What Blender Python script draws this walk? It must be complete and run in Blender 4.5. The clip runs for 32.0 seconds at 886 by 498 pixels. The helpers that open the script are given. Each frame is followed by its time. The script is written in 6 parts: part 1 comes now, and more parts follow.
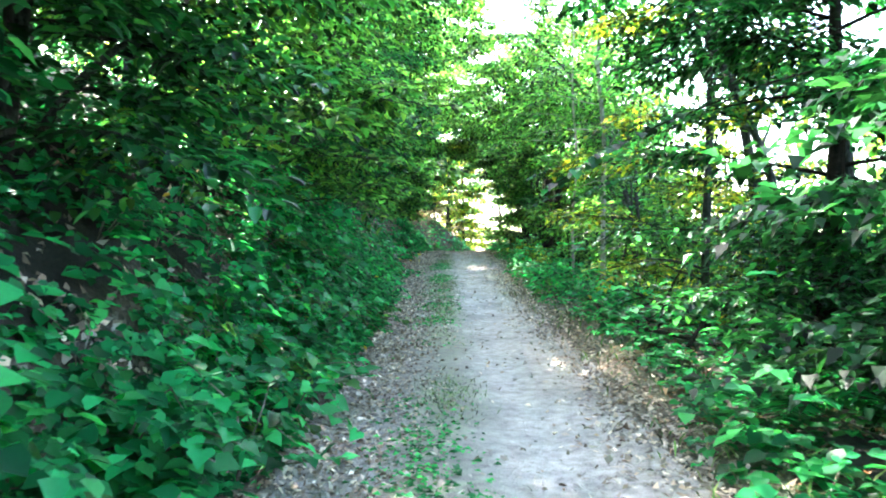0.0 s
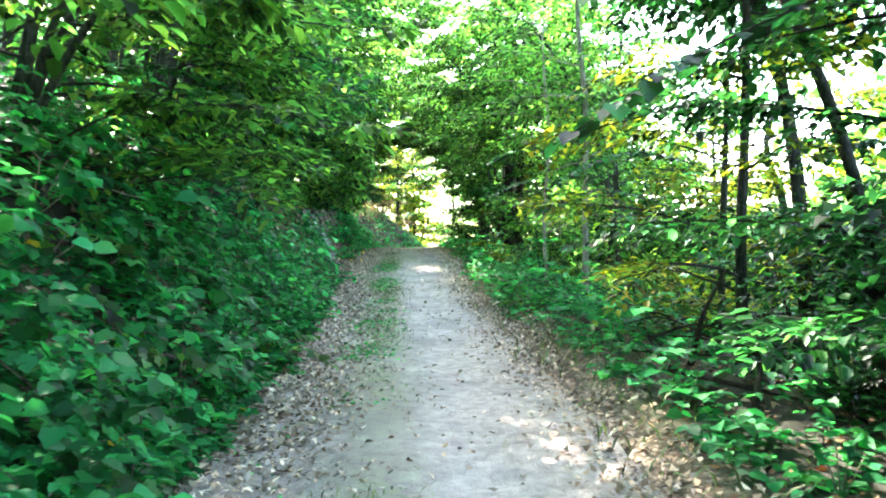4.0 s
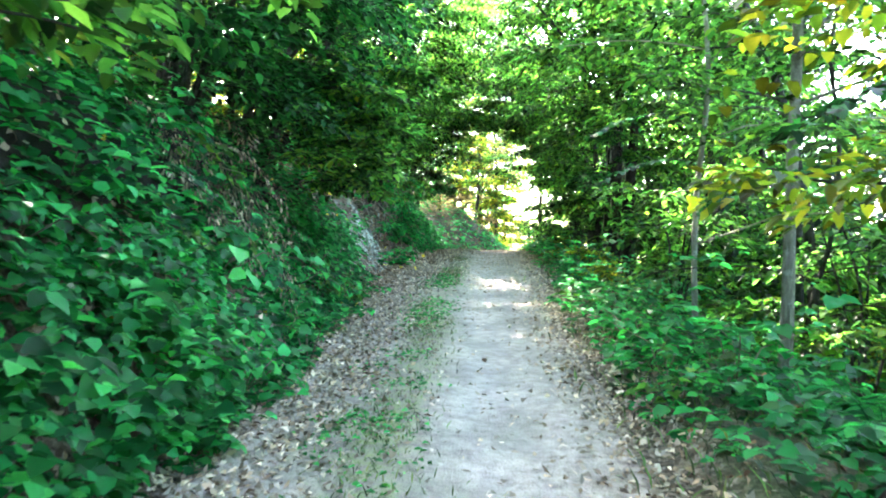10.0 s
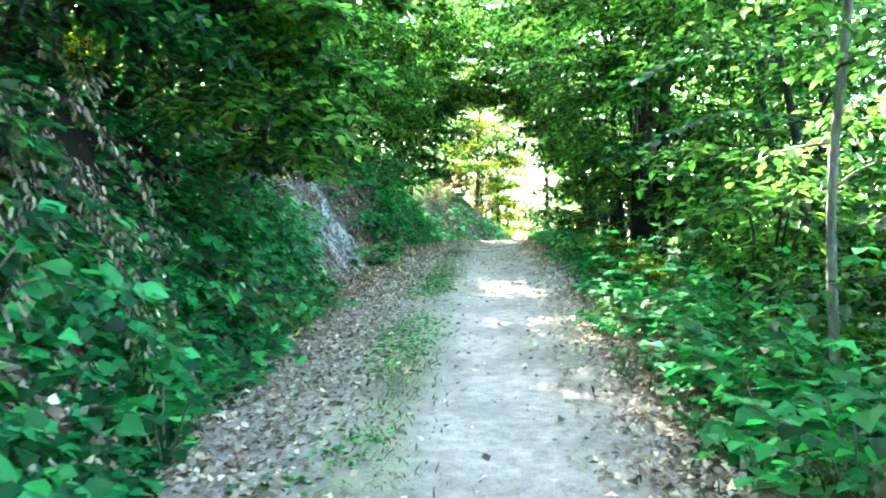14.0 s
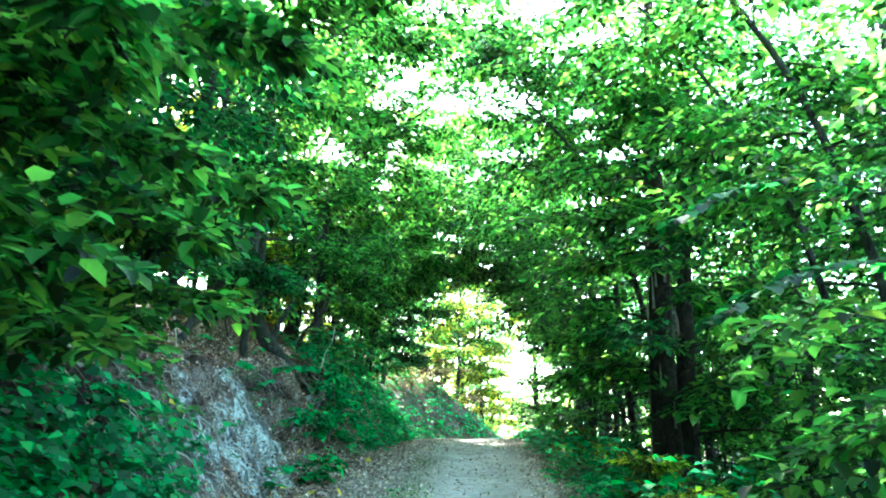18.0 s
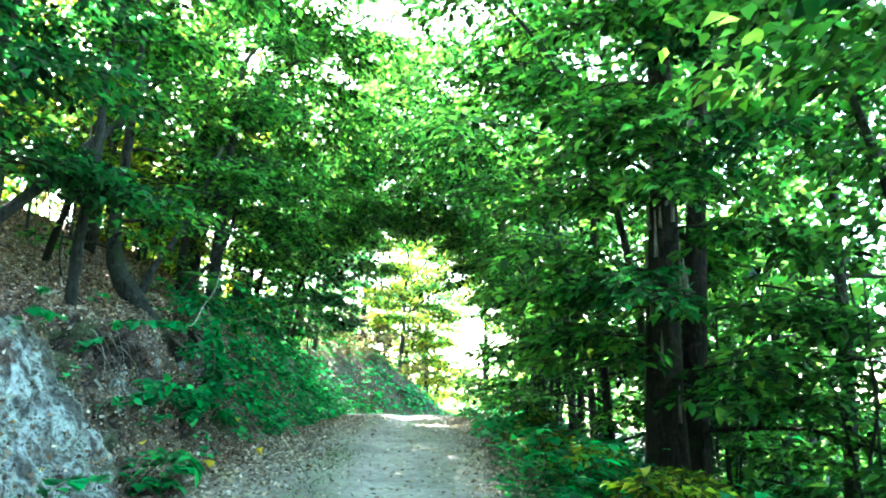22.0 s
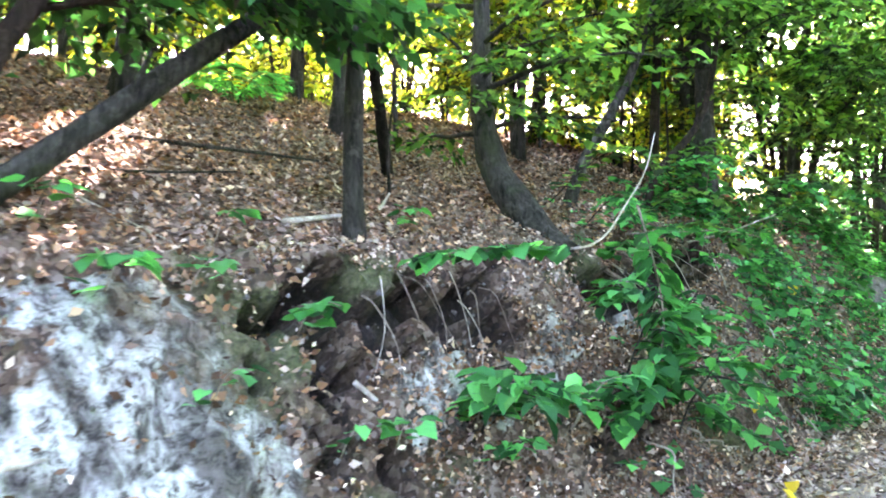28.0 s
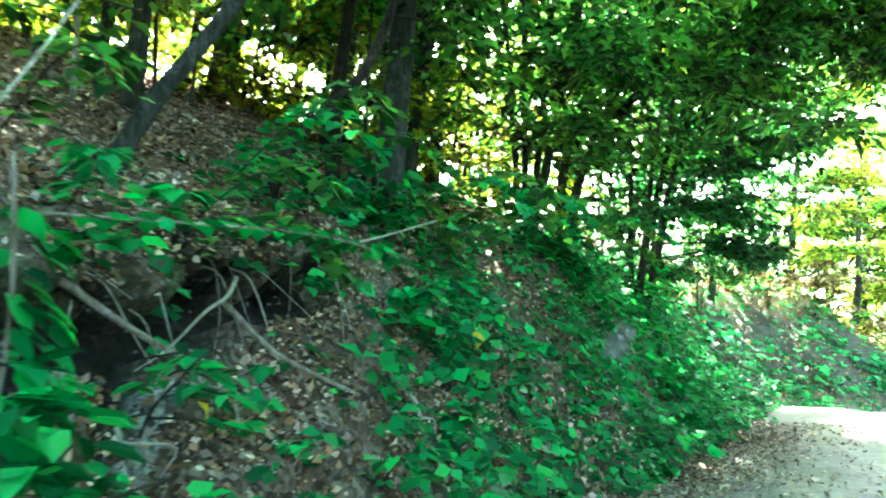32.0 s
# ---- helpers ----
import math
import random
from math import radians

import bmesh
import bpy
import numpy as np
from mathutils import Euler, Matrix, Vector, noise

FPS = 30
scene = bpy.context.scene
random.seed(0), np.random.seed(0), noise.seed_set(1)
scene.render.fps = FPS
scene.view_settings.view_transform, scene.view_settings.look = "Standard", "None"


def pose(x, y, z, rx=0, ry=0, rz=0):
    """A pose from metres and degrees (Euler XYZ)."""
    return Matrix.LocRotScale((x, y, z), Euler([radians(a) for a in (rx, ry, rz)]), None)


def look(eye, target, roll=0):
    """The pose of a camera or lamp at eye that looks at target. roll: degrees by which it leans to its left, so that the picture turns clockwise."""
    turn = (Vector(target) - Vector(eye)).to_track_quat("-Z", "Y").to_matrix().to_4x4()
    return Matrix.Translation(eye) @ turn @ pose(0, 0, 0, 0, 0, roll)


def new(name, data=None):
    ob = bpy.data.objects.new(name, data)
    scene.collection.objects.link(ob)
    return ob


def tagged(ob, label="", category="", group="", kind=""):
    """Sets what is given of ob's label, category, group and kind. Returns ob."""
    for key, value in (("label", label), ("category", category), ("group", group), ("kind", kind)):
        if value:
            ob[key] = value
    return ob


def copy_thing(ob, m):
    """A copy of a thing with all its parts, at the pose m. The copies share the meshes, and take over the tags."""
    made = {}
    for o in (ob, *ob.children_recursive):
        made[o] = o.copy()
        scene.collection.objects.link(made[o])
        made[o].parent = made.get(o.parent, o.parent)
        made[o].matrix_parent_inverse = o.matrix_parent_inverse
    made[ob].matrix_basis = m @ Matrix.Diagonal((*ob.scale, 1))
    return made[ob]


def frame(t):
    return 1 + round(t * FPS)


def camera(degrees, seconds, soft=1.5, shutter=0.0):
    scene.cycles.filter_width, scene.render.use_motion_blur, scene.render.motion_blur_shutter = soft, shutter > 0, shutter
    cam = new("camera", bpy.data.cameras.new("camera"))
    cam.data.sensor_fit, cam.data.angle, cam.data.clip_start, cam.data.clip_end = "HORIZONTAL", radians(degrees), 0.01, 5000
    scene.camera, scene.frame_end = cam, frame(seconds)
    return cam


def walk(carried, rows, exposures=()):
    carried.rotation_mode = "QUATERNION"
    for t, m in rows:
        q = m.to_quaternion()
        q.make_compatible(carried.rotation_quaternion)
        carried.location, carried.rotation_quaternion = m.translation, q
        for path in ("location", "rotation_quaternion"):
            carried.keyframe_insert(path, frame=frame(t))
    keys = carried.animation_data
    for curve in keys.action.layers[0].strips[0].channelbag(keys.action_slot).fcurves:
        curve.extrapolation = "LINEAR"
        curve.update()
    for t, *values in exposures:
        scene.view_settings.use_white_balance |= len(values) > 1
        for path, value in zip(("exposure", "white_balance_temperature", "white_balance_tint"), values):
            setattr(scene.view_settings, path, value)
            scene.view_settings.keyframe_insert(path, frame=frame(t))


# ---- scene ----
cam = camera(61.3, 32.0, soft=1.9, shutter=0.5)
METRES, EYE, TILT, LEAN, TURN = 28.0, 1.5, 0.0, 0.0, 0.0
ROWS = [
    (0.0, 0.0, 0.0, 0.0, 0.0, 0.0, -0.0),
    (0.5, 0.0011, 0.0147, 0.0011, 0.2, -0.1, 0.21),
    (1.0, 0.0022, 0.0298, 0.0006, 0.3, -0.18, 0.09),
    (1.5, 0.0021, 0.0442, 0.0004, 0.19, -0.36, 0.02),
    (2.0, 0.0027, 0.0607, 0.0011, 0.14, -0.43, 0.05),
    (2.5, 0.0029, 0.0762, 0.0016, -2.46, -0.51, 0.25),
    (3.0, 0.0033, 0.0898, 0.0015, -3.56, -0.54, 0.45),
    (3.5, 0.0049, 0.1052, 0.0021, -3.6, -0.37, 0.54),
    (5.5, 0.0139, 0.1697, 0.004, -2.96, -0.97, -0.87),
    (6.0, 0.0165, 0.1873, 0.0041, -1.47, -1.16, -1.06),
    (6.5, 0.0166, 0.2042, 0.0057, -0.45, -1.32, -1.24),
    (7.0, 0.0179, 0.2222, 0.0052, 0.36, -1.57, -1.02),
    (7.5, 0.0199, 0.2379, 0.0054, 1.58, -1.73, -0.85),
    (8.0, 0.021, 0.2555, 0.0065, 2.04, -1.96, -0.69),
    (8.5, 0.0233, 0.2725, 0.0058, 2.29, -2.07, -0.5),
    (9.0, 0.0235, 0.2897, 0.0067, 2.54, -2.14, -0.24),
    (9.5, 0.023, 0.3061, 0.0071, 2.66, -2.01, -0.56),
    (10.0, 0.023, 0.322, 0.0082, 2.94, -0.66, -1.41),
    (10.5, 0.02, 0.3385, 0.0092, 3.11, -0.4, -1.22),
    (11.0, 0.0185, 0.3536, 0.0079, 3.4, -0.53, -0.87),
    (11.5, 0.0176, 0.3688, 0.0088, 3.51, -0.8, -0.64),
    (12.0, 0.0167, 0.3835, 0.0101, 3.51, -1.03, -0.41),
    (12.5, 0.0184, 0.3987, 0.0096, 3.45, -1.24, -0.14),
    (13.0, 0.0205, 0.4141, 0.0098, 3.67, -1.4, 0.06),
    (13.5, 0.0221, 0.4281, 0.0102, 3.46, -1.59, 0.27),
    (15.5, 0.0315, 0.485, 0.0116, 1.6, 3.52, -0.97),
    (16.0, 0.031, 0.4996, 0.0149, 0.09, 10.72, 0.38),
    (16.5, 0.0323, 0.5173, 0.0153, -0.05, 13.11, 0.12),
    (17.0, 0.0322, 0.5335, 0.0157, 1.19, 13.06, -0.33),
    (17.5, 0.0299, 0.5483, 0.0175, 1.61, 12.85, -0.34),
    (18.0, 0.0296, 0.5627, 0.0184, 1.87, 12.76, -0.37),
    (18.5, 0.0271, 0.5776, 0.0188, 2.0, 12.57, -0.55),
    (19.0, 0.0253, 0.5937, 0.0195, 1.69, 11.91, -2.48),
    (19.5, 0.0282, 0.6095, 0.0205, 1.37, 11.73, -2.3),
    (20.0, 0.0305, 0.627, 0.0224, -2.05, 11.55, -1.64),
    (20.5, 0.0342, 0.6401, 0.0227, -2.4, 11.37, -1.8),
    (21.0, 0.0371, 0.6548, 0.0226, -2.53, 11.12, -2.19),
    (21.5, 0.0376, 0.6711, 0.024, -2.37, 10.89, -2.15),
    (22.0, 0.0388, 0.6866, 0.0242, -1.99, 10.51, -1.92),
    (22.5, 0.0398, 0.701, 0.024, -1.57, 10.3, -1.78),
    (23.0, 0.0367, 0.7179, 0.0256, 0.18, 9.78, -1.35),
    (23.5, 0.034, 0.7347, 0.0255, 4.5, 9.26, -1.7),
    (24.0, 0.0286, 0.7534, 0.0246, 9.76, 6.29, 0.87),
    (24.5, 0.024, 0.7691, 0.0238, 18.32, 4.08, 2.11),
    (25.0, 0.0221, 0.7846, 0.0253, 29.01, 4.06, 1.76),
    (25.5, 0.0198, 0.7988, 0.0268, 35.69, 4.31, 2.35),
    (27.5, 0.0243, 0.8582, 0.0338, 41.76, 4.63, 1.82),
    (28.0, 0.0237, 0.8732, 0.035, 42.03, 4.5, 1.99),
    (28.5, 0.0217, 0.8884, 0.0365, 42.32, 4.46, 3.33),
    (29.0, 0.0218, 0.9039, 0.0378, 42.46, 4.41, 3.72),
    (29.5, 0.0204, 0.9182, 0.039, 41.28, 4.39, 2.52),
    (30.0, 0.0201, 0.9322, 0.0393, 39.35, 4.61, 1.76),
    (30.5, 0.0217, 0.9464, 0.0399, 38.01, 4.92, 1.11),
    (31.0, 0.0205, 0.9608, 0.041, 31.76, 5.53, -1.28),
    (31.5, 0.0205, 0.9756, 0.0405, 30.89, 5.42, -1.85),
    (32.0, 0.0199, 0.9901, 0.0416, 29.37, 5.23, -2.57),
]
EXPOSURES = [(0.0, 4.9, 6100, 3), (3.0, 4.9, 6400, 3), (6.0, 5.45, 6800, 4), (9.0, 5.2, 6650, 4), (12.0, 5.45, 6400, 4), (13.5, 5.5, 6350, 3), (16.0, 5.3, 5700, -7), (19.0, 5.35, 5650, -11), (22.0, 5.55, 5900, -9), (23.0, 5.75, 6100, -8), (24.0, 5.7, 6600, -2), (25.5, 5.52, 6700, 8), (28.0, 6.5, 6850, 38), (29.0, 6.75, 6500, 46), (30.0, 6.7, 6400, 43), (31.0, 6.2, 6350, -4), (32.0, 5.95, 6200, -10)]
walk(cam, [(t, pose(0, 0, EYE, TILT, LEAN, TURN) @ pose(METRES * x, METRES * y, METRES * z, 90 + pitch, roll, yaw)) for t, x, y, z, yaw, pitch, roll in ROWS], EXPOSURES)

# ---- world and sun ----
SUN_ELEVATION, SUN_AZIMUTH = 40.0, -25.0      # azimuth: degrees from straight ahead towards the right
world = bpy.data.worlds.new("sky")
scene.world = world
world.use_nodes = True
wn = world.node_tree
sky = wn.nodes.new("ShaderNodeTexSky")
sky.sky_type = "NISHITA"
sky.sun_disc = False
sky.sun_elevation = radians(SUN_ELEVATION)
sky.sun_rotation = radians(SUN_AZIMUTH)
sky.air_density, sky.dust_density, sky.ozone_density = 1.0, 2.5, 1.0
wn.nodes["Background"].inputs["Strength"].default_value = 0.12
wn.links.new(sky.outputs[0], wn.nodes["Background"].inputs["Color"])
sun_data = bpy.data.lights.new("sun", "SUN")
sun_data.energy, sun_data.angle, sun_data.color = 3.2, radians(0.6), (1.0, 0.93, 0.8)
sun = new("sun", sun_data)
se, sa = radians(SUN_ELEVATION), radians(SUN_AZIMUTH)
sun.matrix_world = look((0, 0, 40), (-math.cos(se) * math.sin(sa), -math.cos(se) * math.cos(sa), 40 - math.sin(se)))

# ---- materials ----


def nodes_of(name):
    m = bpy.data.materials.new(name)
    m.use_nodes = True
    nt = m.node_tree
    return m, nt, nt.nodes["Principled BSDF"]


def ramp(nt, fac, stops):
    r = nt.nodes.new("ShaderNodeValToRGB")
    el = r.color_ramp.elements
    while len(el) < len(stops):
        el.new(0.5)
    for e, (p, c) in zip(el, stops):
        e.position, e.color = p, (*c, 1)
    nt.links.new(fac, r.inputs[0])
    return r.outputs[0]


def noise_node(nt, scale, detail=4.0, rough=0.55, coords=None, distort=0.0):
    n = nt.nodes.new("ShaderNodeTexNoise")
    n.inputs["Scale"].default_value, n.inputs["Detail"].default_value = scale, detail
    n.inputs["Roughness"].default_value, n.inputs["Distortion"].default_value = rough, distort
    if coords is not None:
        nt.links.new(coords, n.inputs["Vector"])
    return n.outputs["Fac"]


def mix(nt, fac, a, b, kind="MIX"):
    m = nt.nodes.new("ShaderNodeMix")
    m.data_type, m.blend_type = "RGBA", kind
    for value, k in ((fac, 0), (a, 6), (b, 7)):
        if isinstance(value, (int, float)):
            m.inputs[k].default_value = value
        elif isinstance(value, tuple):
            m.inputs[k].default_value = (*value, 1)
        else:
            nt.links.new(value, m.inputs[k])
    return m.outputs[2]


def calc(nt, op, a, b=0.0):
    m = nt.nodes.new("ShaderNodeMath")
    m.operation = op
    for k, value in enumerate((a, b)):
        if isinstance(value, (int, float)):
            m.inputs[k].default_value = value
        else:
            nt.links.new(value, m.inputs[k])
    return m.outputs[0]


def bump(nt, bsdf, height, strength=0.5, distance=0.02):
    b = nt.nodes.new("ShaderNodeBump")
    b.inputs["Strength"].default_value, b.inputs["Distance"].default_value = strength, distance
    nt.links.new(height, b.inputs["Height"])
    nt.links.new(b.outputs[0], bsdf.inputs["Normal"])


def attr(nt, name):
    a = nt.nodes.new("ShaderNodeAttribute")
    a.attribute_name = name
    return a.outputs["Fac"]


def leaf_material(name, stops, glow, through_part=0.45, rough=0.42, sheen=0.28, low=0.04):
    """Leaves: a diffuse, slightly glossy face, and light that comes through."""
    m, nt, p = nodes_of(name)
    geo = nt.nodes.new("ShaderNodeNewGeometry")
    tc = nt.nodes.new("ShaderNodeTexCoord")
    patch = noise_node(nt, 0.9, 2.0, coords=tc.outputs["Object"])
    val = calc(nt, "ADD", calc(nt, "MULTIPLY", geo.outputs["Random Per Island"], 0.7), calc(nt, "MULTIPLY", patch, 0.45))
    col = ramp(nt, calc(nt, "SUBTRACT", val, 0.08), stops)
    grain = noise_node(nt, 60.0, 2.0, coords=tc.outputs["Object"])
    col = mix(nt, calc(nt, "MULTIPLY", grain, 0.35), col, (0.02, 0.05, 0.02))
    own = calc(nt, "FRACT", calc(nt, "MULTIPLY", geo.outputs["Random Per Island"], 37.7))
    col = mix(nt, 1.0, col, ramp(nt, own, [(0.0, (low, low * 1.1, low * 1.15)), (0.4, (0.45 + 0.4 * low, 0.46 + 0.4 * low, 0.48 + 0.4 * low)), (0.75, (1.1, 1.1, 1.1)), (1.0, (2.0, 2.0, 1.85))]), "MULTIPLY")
    nt.links.new(col, p.inputs["Base Color"])
    p.inputs["Roughness"].default_value = rough
    p.inputs["Specular IOR Level"].default_value = sheen
    tr = nt.nodes.new("ShaderNodeBsdfTranslucent")
    tcol = mix(nt, 1.0, col, glow, "MULTIPLY")
    nt.links.new(tcol, tr.inputs["Color"])
    sh = nt.nodes.new("ShaderNodeMixShader")
    sh.inputs[0].default_value = through_part
    nt.links.new(p.outputs[0], sh.inputs[1])
    nt.links.new(tr.outputs[0], sh.inputs[2])
    nt.links.new(sh.outputs[0], nt.nodes["Material Output"].inputs["Surface"])
    return m


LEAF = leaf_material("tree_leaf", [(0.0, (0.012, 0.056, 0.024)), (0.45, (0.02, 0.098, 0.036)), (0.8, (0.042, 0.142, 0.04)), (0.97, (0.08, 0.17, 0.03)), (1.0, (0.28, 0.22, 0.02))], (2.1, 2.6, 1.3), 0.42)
# Paler and yellower copies of LEAF; also painted where foliage catches sun or backlight.
LEAF_LIGHT = leaf_material("pale_lit_leaf", [(0.0, (0.026, 0.095, 0.034)), (0.45, (0.05, 0.14, 0.038)), (0.8, (0.1, 0.185, 0.04)), (0.95, (0.19, 0.22, 0.04)), (1.0, (0.37, 0.27, 0.03))], (2.5, 2.7, 1.3), 0.6)
LEAF_GOLD = leaf_material("gold_sunlit_leaf", [(0.0, (0.051, 0.153, 0.025)), (0.4, (0.119, 0.221, 0.030)), (0.7, (0.255, 0.281, 0.034)), (1.0, (0.442, 0.323, 0.043))], (2.0, 1.8, 0.7), 0.6)
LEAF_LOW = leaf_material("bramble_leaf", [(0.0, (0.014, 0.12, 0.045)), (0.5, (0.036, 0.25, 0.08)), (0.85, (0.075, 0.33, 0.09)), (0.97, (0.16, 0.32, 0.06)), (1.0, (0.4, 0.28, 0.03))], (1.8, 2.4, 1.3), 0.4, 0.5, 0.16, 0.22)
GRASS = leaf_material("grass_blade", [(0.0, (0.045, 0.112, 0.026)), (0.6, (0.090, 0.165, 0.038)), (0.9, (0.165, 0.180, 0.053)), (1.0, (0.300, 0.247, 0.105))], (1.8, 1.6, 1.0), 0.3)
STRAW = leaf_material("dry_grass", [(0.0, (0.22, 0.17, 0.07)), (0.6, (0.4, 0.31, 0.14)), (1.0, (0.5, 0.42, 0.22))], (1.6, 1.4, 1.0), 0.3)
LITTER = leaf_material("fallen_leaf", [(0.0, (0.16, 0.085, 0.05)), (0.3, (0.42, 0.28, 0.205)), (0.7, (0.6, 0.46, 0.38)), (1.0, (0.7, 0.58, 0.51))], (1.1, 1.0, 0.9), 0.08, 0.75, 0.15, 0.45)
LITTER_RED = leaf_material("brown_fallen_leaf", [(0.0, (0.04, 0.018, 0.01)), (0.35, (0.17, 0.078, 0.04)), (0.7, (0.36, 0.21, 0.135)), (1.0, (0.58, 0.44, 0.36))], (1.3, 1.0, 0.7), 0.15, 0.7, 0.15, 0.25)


def bark(name, dark, light, scale=9.0):
    m, nt, p = nodes_of(name)
    tc = nt.nodes.new("ShaderNodeTexCoord")
    mp = nt.nodes.new("ShaderNodeMapping")
    mp.inputs["Scale"].default_value = (1.0, 1.0, 0.22)
    nt.links.new(tc.outputs["Object"], mp.inputs["Vector"])
    a = noise_node(nt, scale * 3, 6.0, 0.65, mp.outputs[0], 0.4)
    b = noise_node(nt, 2.2, 3.0, coords=tc.outputs["Object"])
    col = ramp(nt, calc(nt, "ADD", calc(nt, "MULTIPLY", a, 0.65), calc(nt, "MULTIPLY", b, 0.4)), [(0.4, dark), (0.64, light)])
    lichen = ramp(nt, noise_node(nt, 13.0, 5.0, 0.65, tc.outputs["Object"]), [(0.54, (0, 0, 0)), (0.66, (0.4, 0.4, 0.4))])
    col = mix(nt, lichen, col, tuple(min(0.6, 2.1 * c + 0.01) for c in light))
    moss = ramp(nt, noise_node(nt, 3.5, 4.0, coords=tc.outputs["Object"]), [(0.58, (0, 0, 0)), (0.7, (0.5, 0.5, 0.5))])
    col = mix(nt, moss, col, (0.035, 0.055, 0.02))
    nt.links.new(col, p.inputs["Base Color"])
    p.inputs["Roughness"].default_value = 0.85
    p.inputs["Specular IOR Level"].default_value = 0.15
    bump(nt, p, a, 1.0, 0.05)
    return m


BARK = bark("grey_bark", (0.008, 0.008, 0.006), (0.058, 0.056, 0.046))
BARK_PALE = bark("pale_bark", (0.12, 0.11, 0.09), (0.34, 0.31, 0.26))
BARK_DARK = bark("dark_bark", (0.008, 0.006, 0.005), (0.045, 0.033, 0.024))
BARK_BLACK = bark("rotten_bark", (0.006, 0.005, 0.004), (0.025, 0.02, 0.016))
WOOD_BARE = bark("bare_wood", (0.3, 0.26, 0.2), (0.62, 0.57, 0.48))
ROOT = bark("root_bark", (0.12, 0.09, 0.065), (0.38, 0.32, 0.26))


def soil(name, dark, light):
    m, nt, p = nodes_of(name)
    tc = nt.nodes.new("ShaderNodeTexCoord")
    a = noise_node(nt, 14.0, 8.0, 0.7, tc.outputs["Object"])
    b = noise_node(nt, 2.5, 3.0, coords=tc.outputs["Object"])
    col = ramp(nt, calc(nt, "ADD", calc(nt, "MULTIPLY", a, 0.6), calc(nt, "MULTIPLY", b, 0.4)), [(0.3, dark), (0.7, light)])
    nt.links.new(col, p.inputs["Base Color"])
    p.inputs["Roughness"].default_value = 0.95
    bump(nt, p, a, 0.9, 0.05)
    return m


HUMUS = soil("dark_humus", (0.012, 0.007, 0.004), (0.06, 0.034, 0.02))


def ground_material(name, strewn, tone=(1.0, 1.0, 1.0)):
    m, nt, p = nodes_of(name)
    tc = nt.nodes.new("ShaderNodeTexCoord")
    xy = tc.outputs["Object"]
    fine = noise_node(nt, 35.0, 8.0, 0.7, xy)
    mid = noise_node(nt, 6.0, 5.0, 0.6, xy)
    wide = noise_node(nt, 1.1, 3.0, 0.5, xy)
    base = ramp(nt, calc(nt, "ADD", calc(nt, "MULTIPLY", fine, 0.55), calc(nt, "MULTIPLY", mid, 0.45)), [(0.36, (0.01, 0.007, 0.005)), (0.48, (0.06, 0.045, 0.034)), (0.58, (0.17, 0.14, 0.11)), (0.7, (0.4, 0.35, 0.3))])
    cells = nt.nodes.new("ShaderNodeTexVoronoi")
    cells.inputs["Scale"].default_value = 30.0
    warp = nt.nodes.new("ShaderNodeVectorMath")
    warp.operation = "ADD"
    wn_ = nt.nodes.new("ShaderNodeTexNoise")
    wn_.inputs["Scale"].default_value = 14.0
    nt.links.new(xy, wn_.inputs["Vector"])
    sc = nt.nodes.new("ShaderNodeVectorMath")
    sc.operation = "SCALE"
    sc.inputs["Scale"].default_value = 0.06
    nt.links.new(wn_.outputs["Color"], sc.inputs[0])
    nt.links.new(xy, warp.inputs[0])
    nt.links.new(sc.outputs[0], warp.inputs[1])
    nt.links.new(warp.outputs[0], cells.inputs["Vector"])
    sep = nt.nodes.new("ShaderNodeSeparateColor")
    nt.links.new(cells.outputs["Color"], sep.inputs[0])
    flakes = ramp(nt, sep.outputs[0], [(0.0, (0.03, 0.018, 0.012)), (0.35, (0.12, 0.065, 0.035)), (0.7, (0.27, 0.18, 0.125)), (1.0, (0.5, 0.41, 0.34))])
    base = mix(nt, 1.0, mix(nt, strewn, base, flakes), tone, "MULTIPLY")
    spots = noise_node(nt, 16.0, 8.0, 0.72, xy, 0.5)
    clay = ramp(nt, calc(nt, "ADD", calc(nt, "MULTIPLY", spots, 0.7), calc(nt, "MULTIPLY", fine, 0.3)), [(0.39, (0.035, 0.03, 0.025)), (0.455, (0.2, 0.195, 0.18)), (0.5, (0.4, 0.41, 0.39)), (0.6, (0.6, 0.61, 0.58))])
    flow = nt.nodes.new("ShaderNodeMapping")
    flow.inputs["Scale"].default_value = (1.0, 1.6, 0.8)
    nt.links.new(xy, flow.inputs["Vector"])
    cake = ramp(nt, noise_node(nt, 3.4, 4.0, 0.6, flow.outputs[0], 0.6), [(0.4, (0.22, 0.2, 0.18)), (0.5, (0.75, 0.74, 0.72)), (0.58, (1.06, 1.07, 1.05))])
    clay = mix(nt, 1.0, clay, cake, "MULTIPLY")
    stain = ramp(nt, calc(nt, "ADD", calc(nt, "MULTIPLY", wide, 0.5), calc(nt, "MULTIPLY", mid, 0.5)), [(0.4, (0, 0, 0)), (0.5, (1, 1, 1))])
    cl = calc(nt, "ADD", attr(nt, "clay"), calc(nt, "ADD", calc(nt, "MULTIPLY", calc(nt, "SUBTRACT", mid, 0.5), 1.7), calc(nt, "MULTIPLY", calc(nt, "SUBTRACT", fine, 0.5), 0.5)))
    bare = ramp(nt, cl, [(0.38, (0, 0, 0)), (0.66, (1, 1, 1))])
    col = mix(nt, calc(nt, "MULTIPLY", bare, calc(nt, "ADD", calc(nt, "MULTIPLY", stain, 0.6), 0.4)), base, clay)
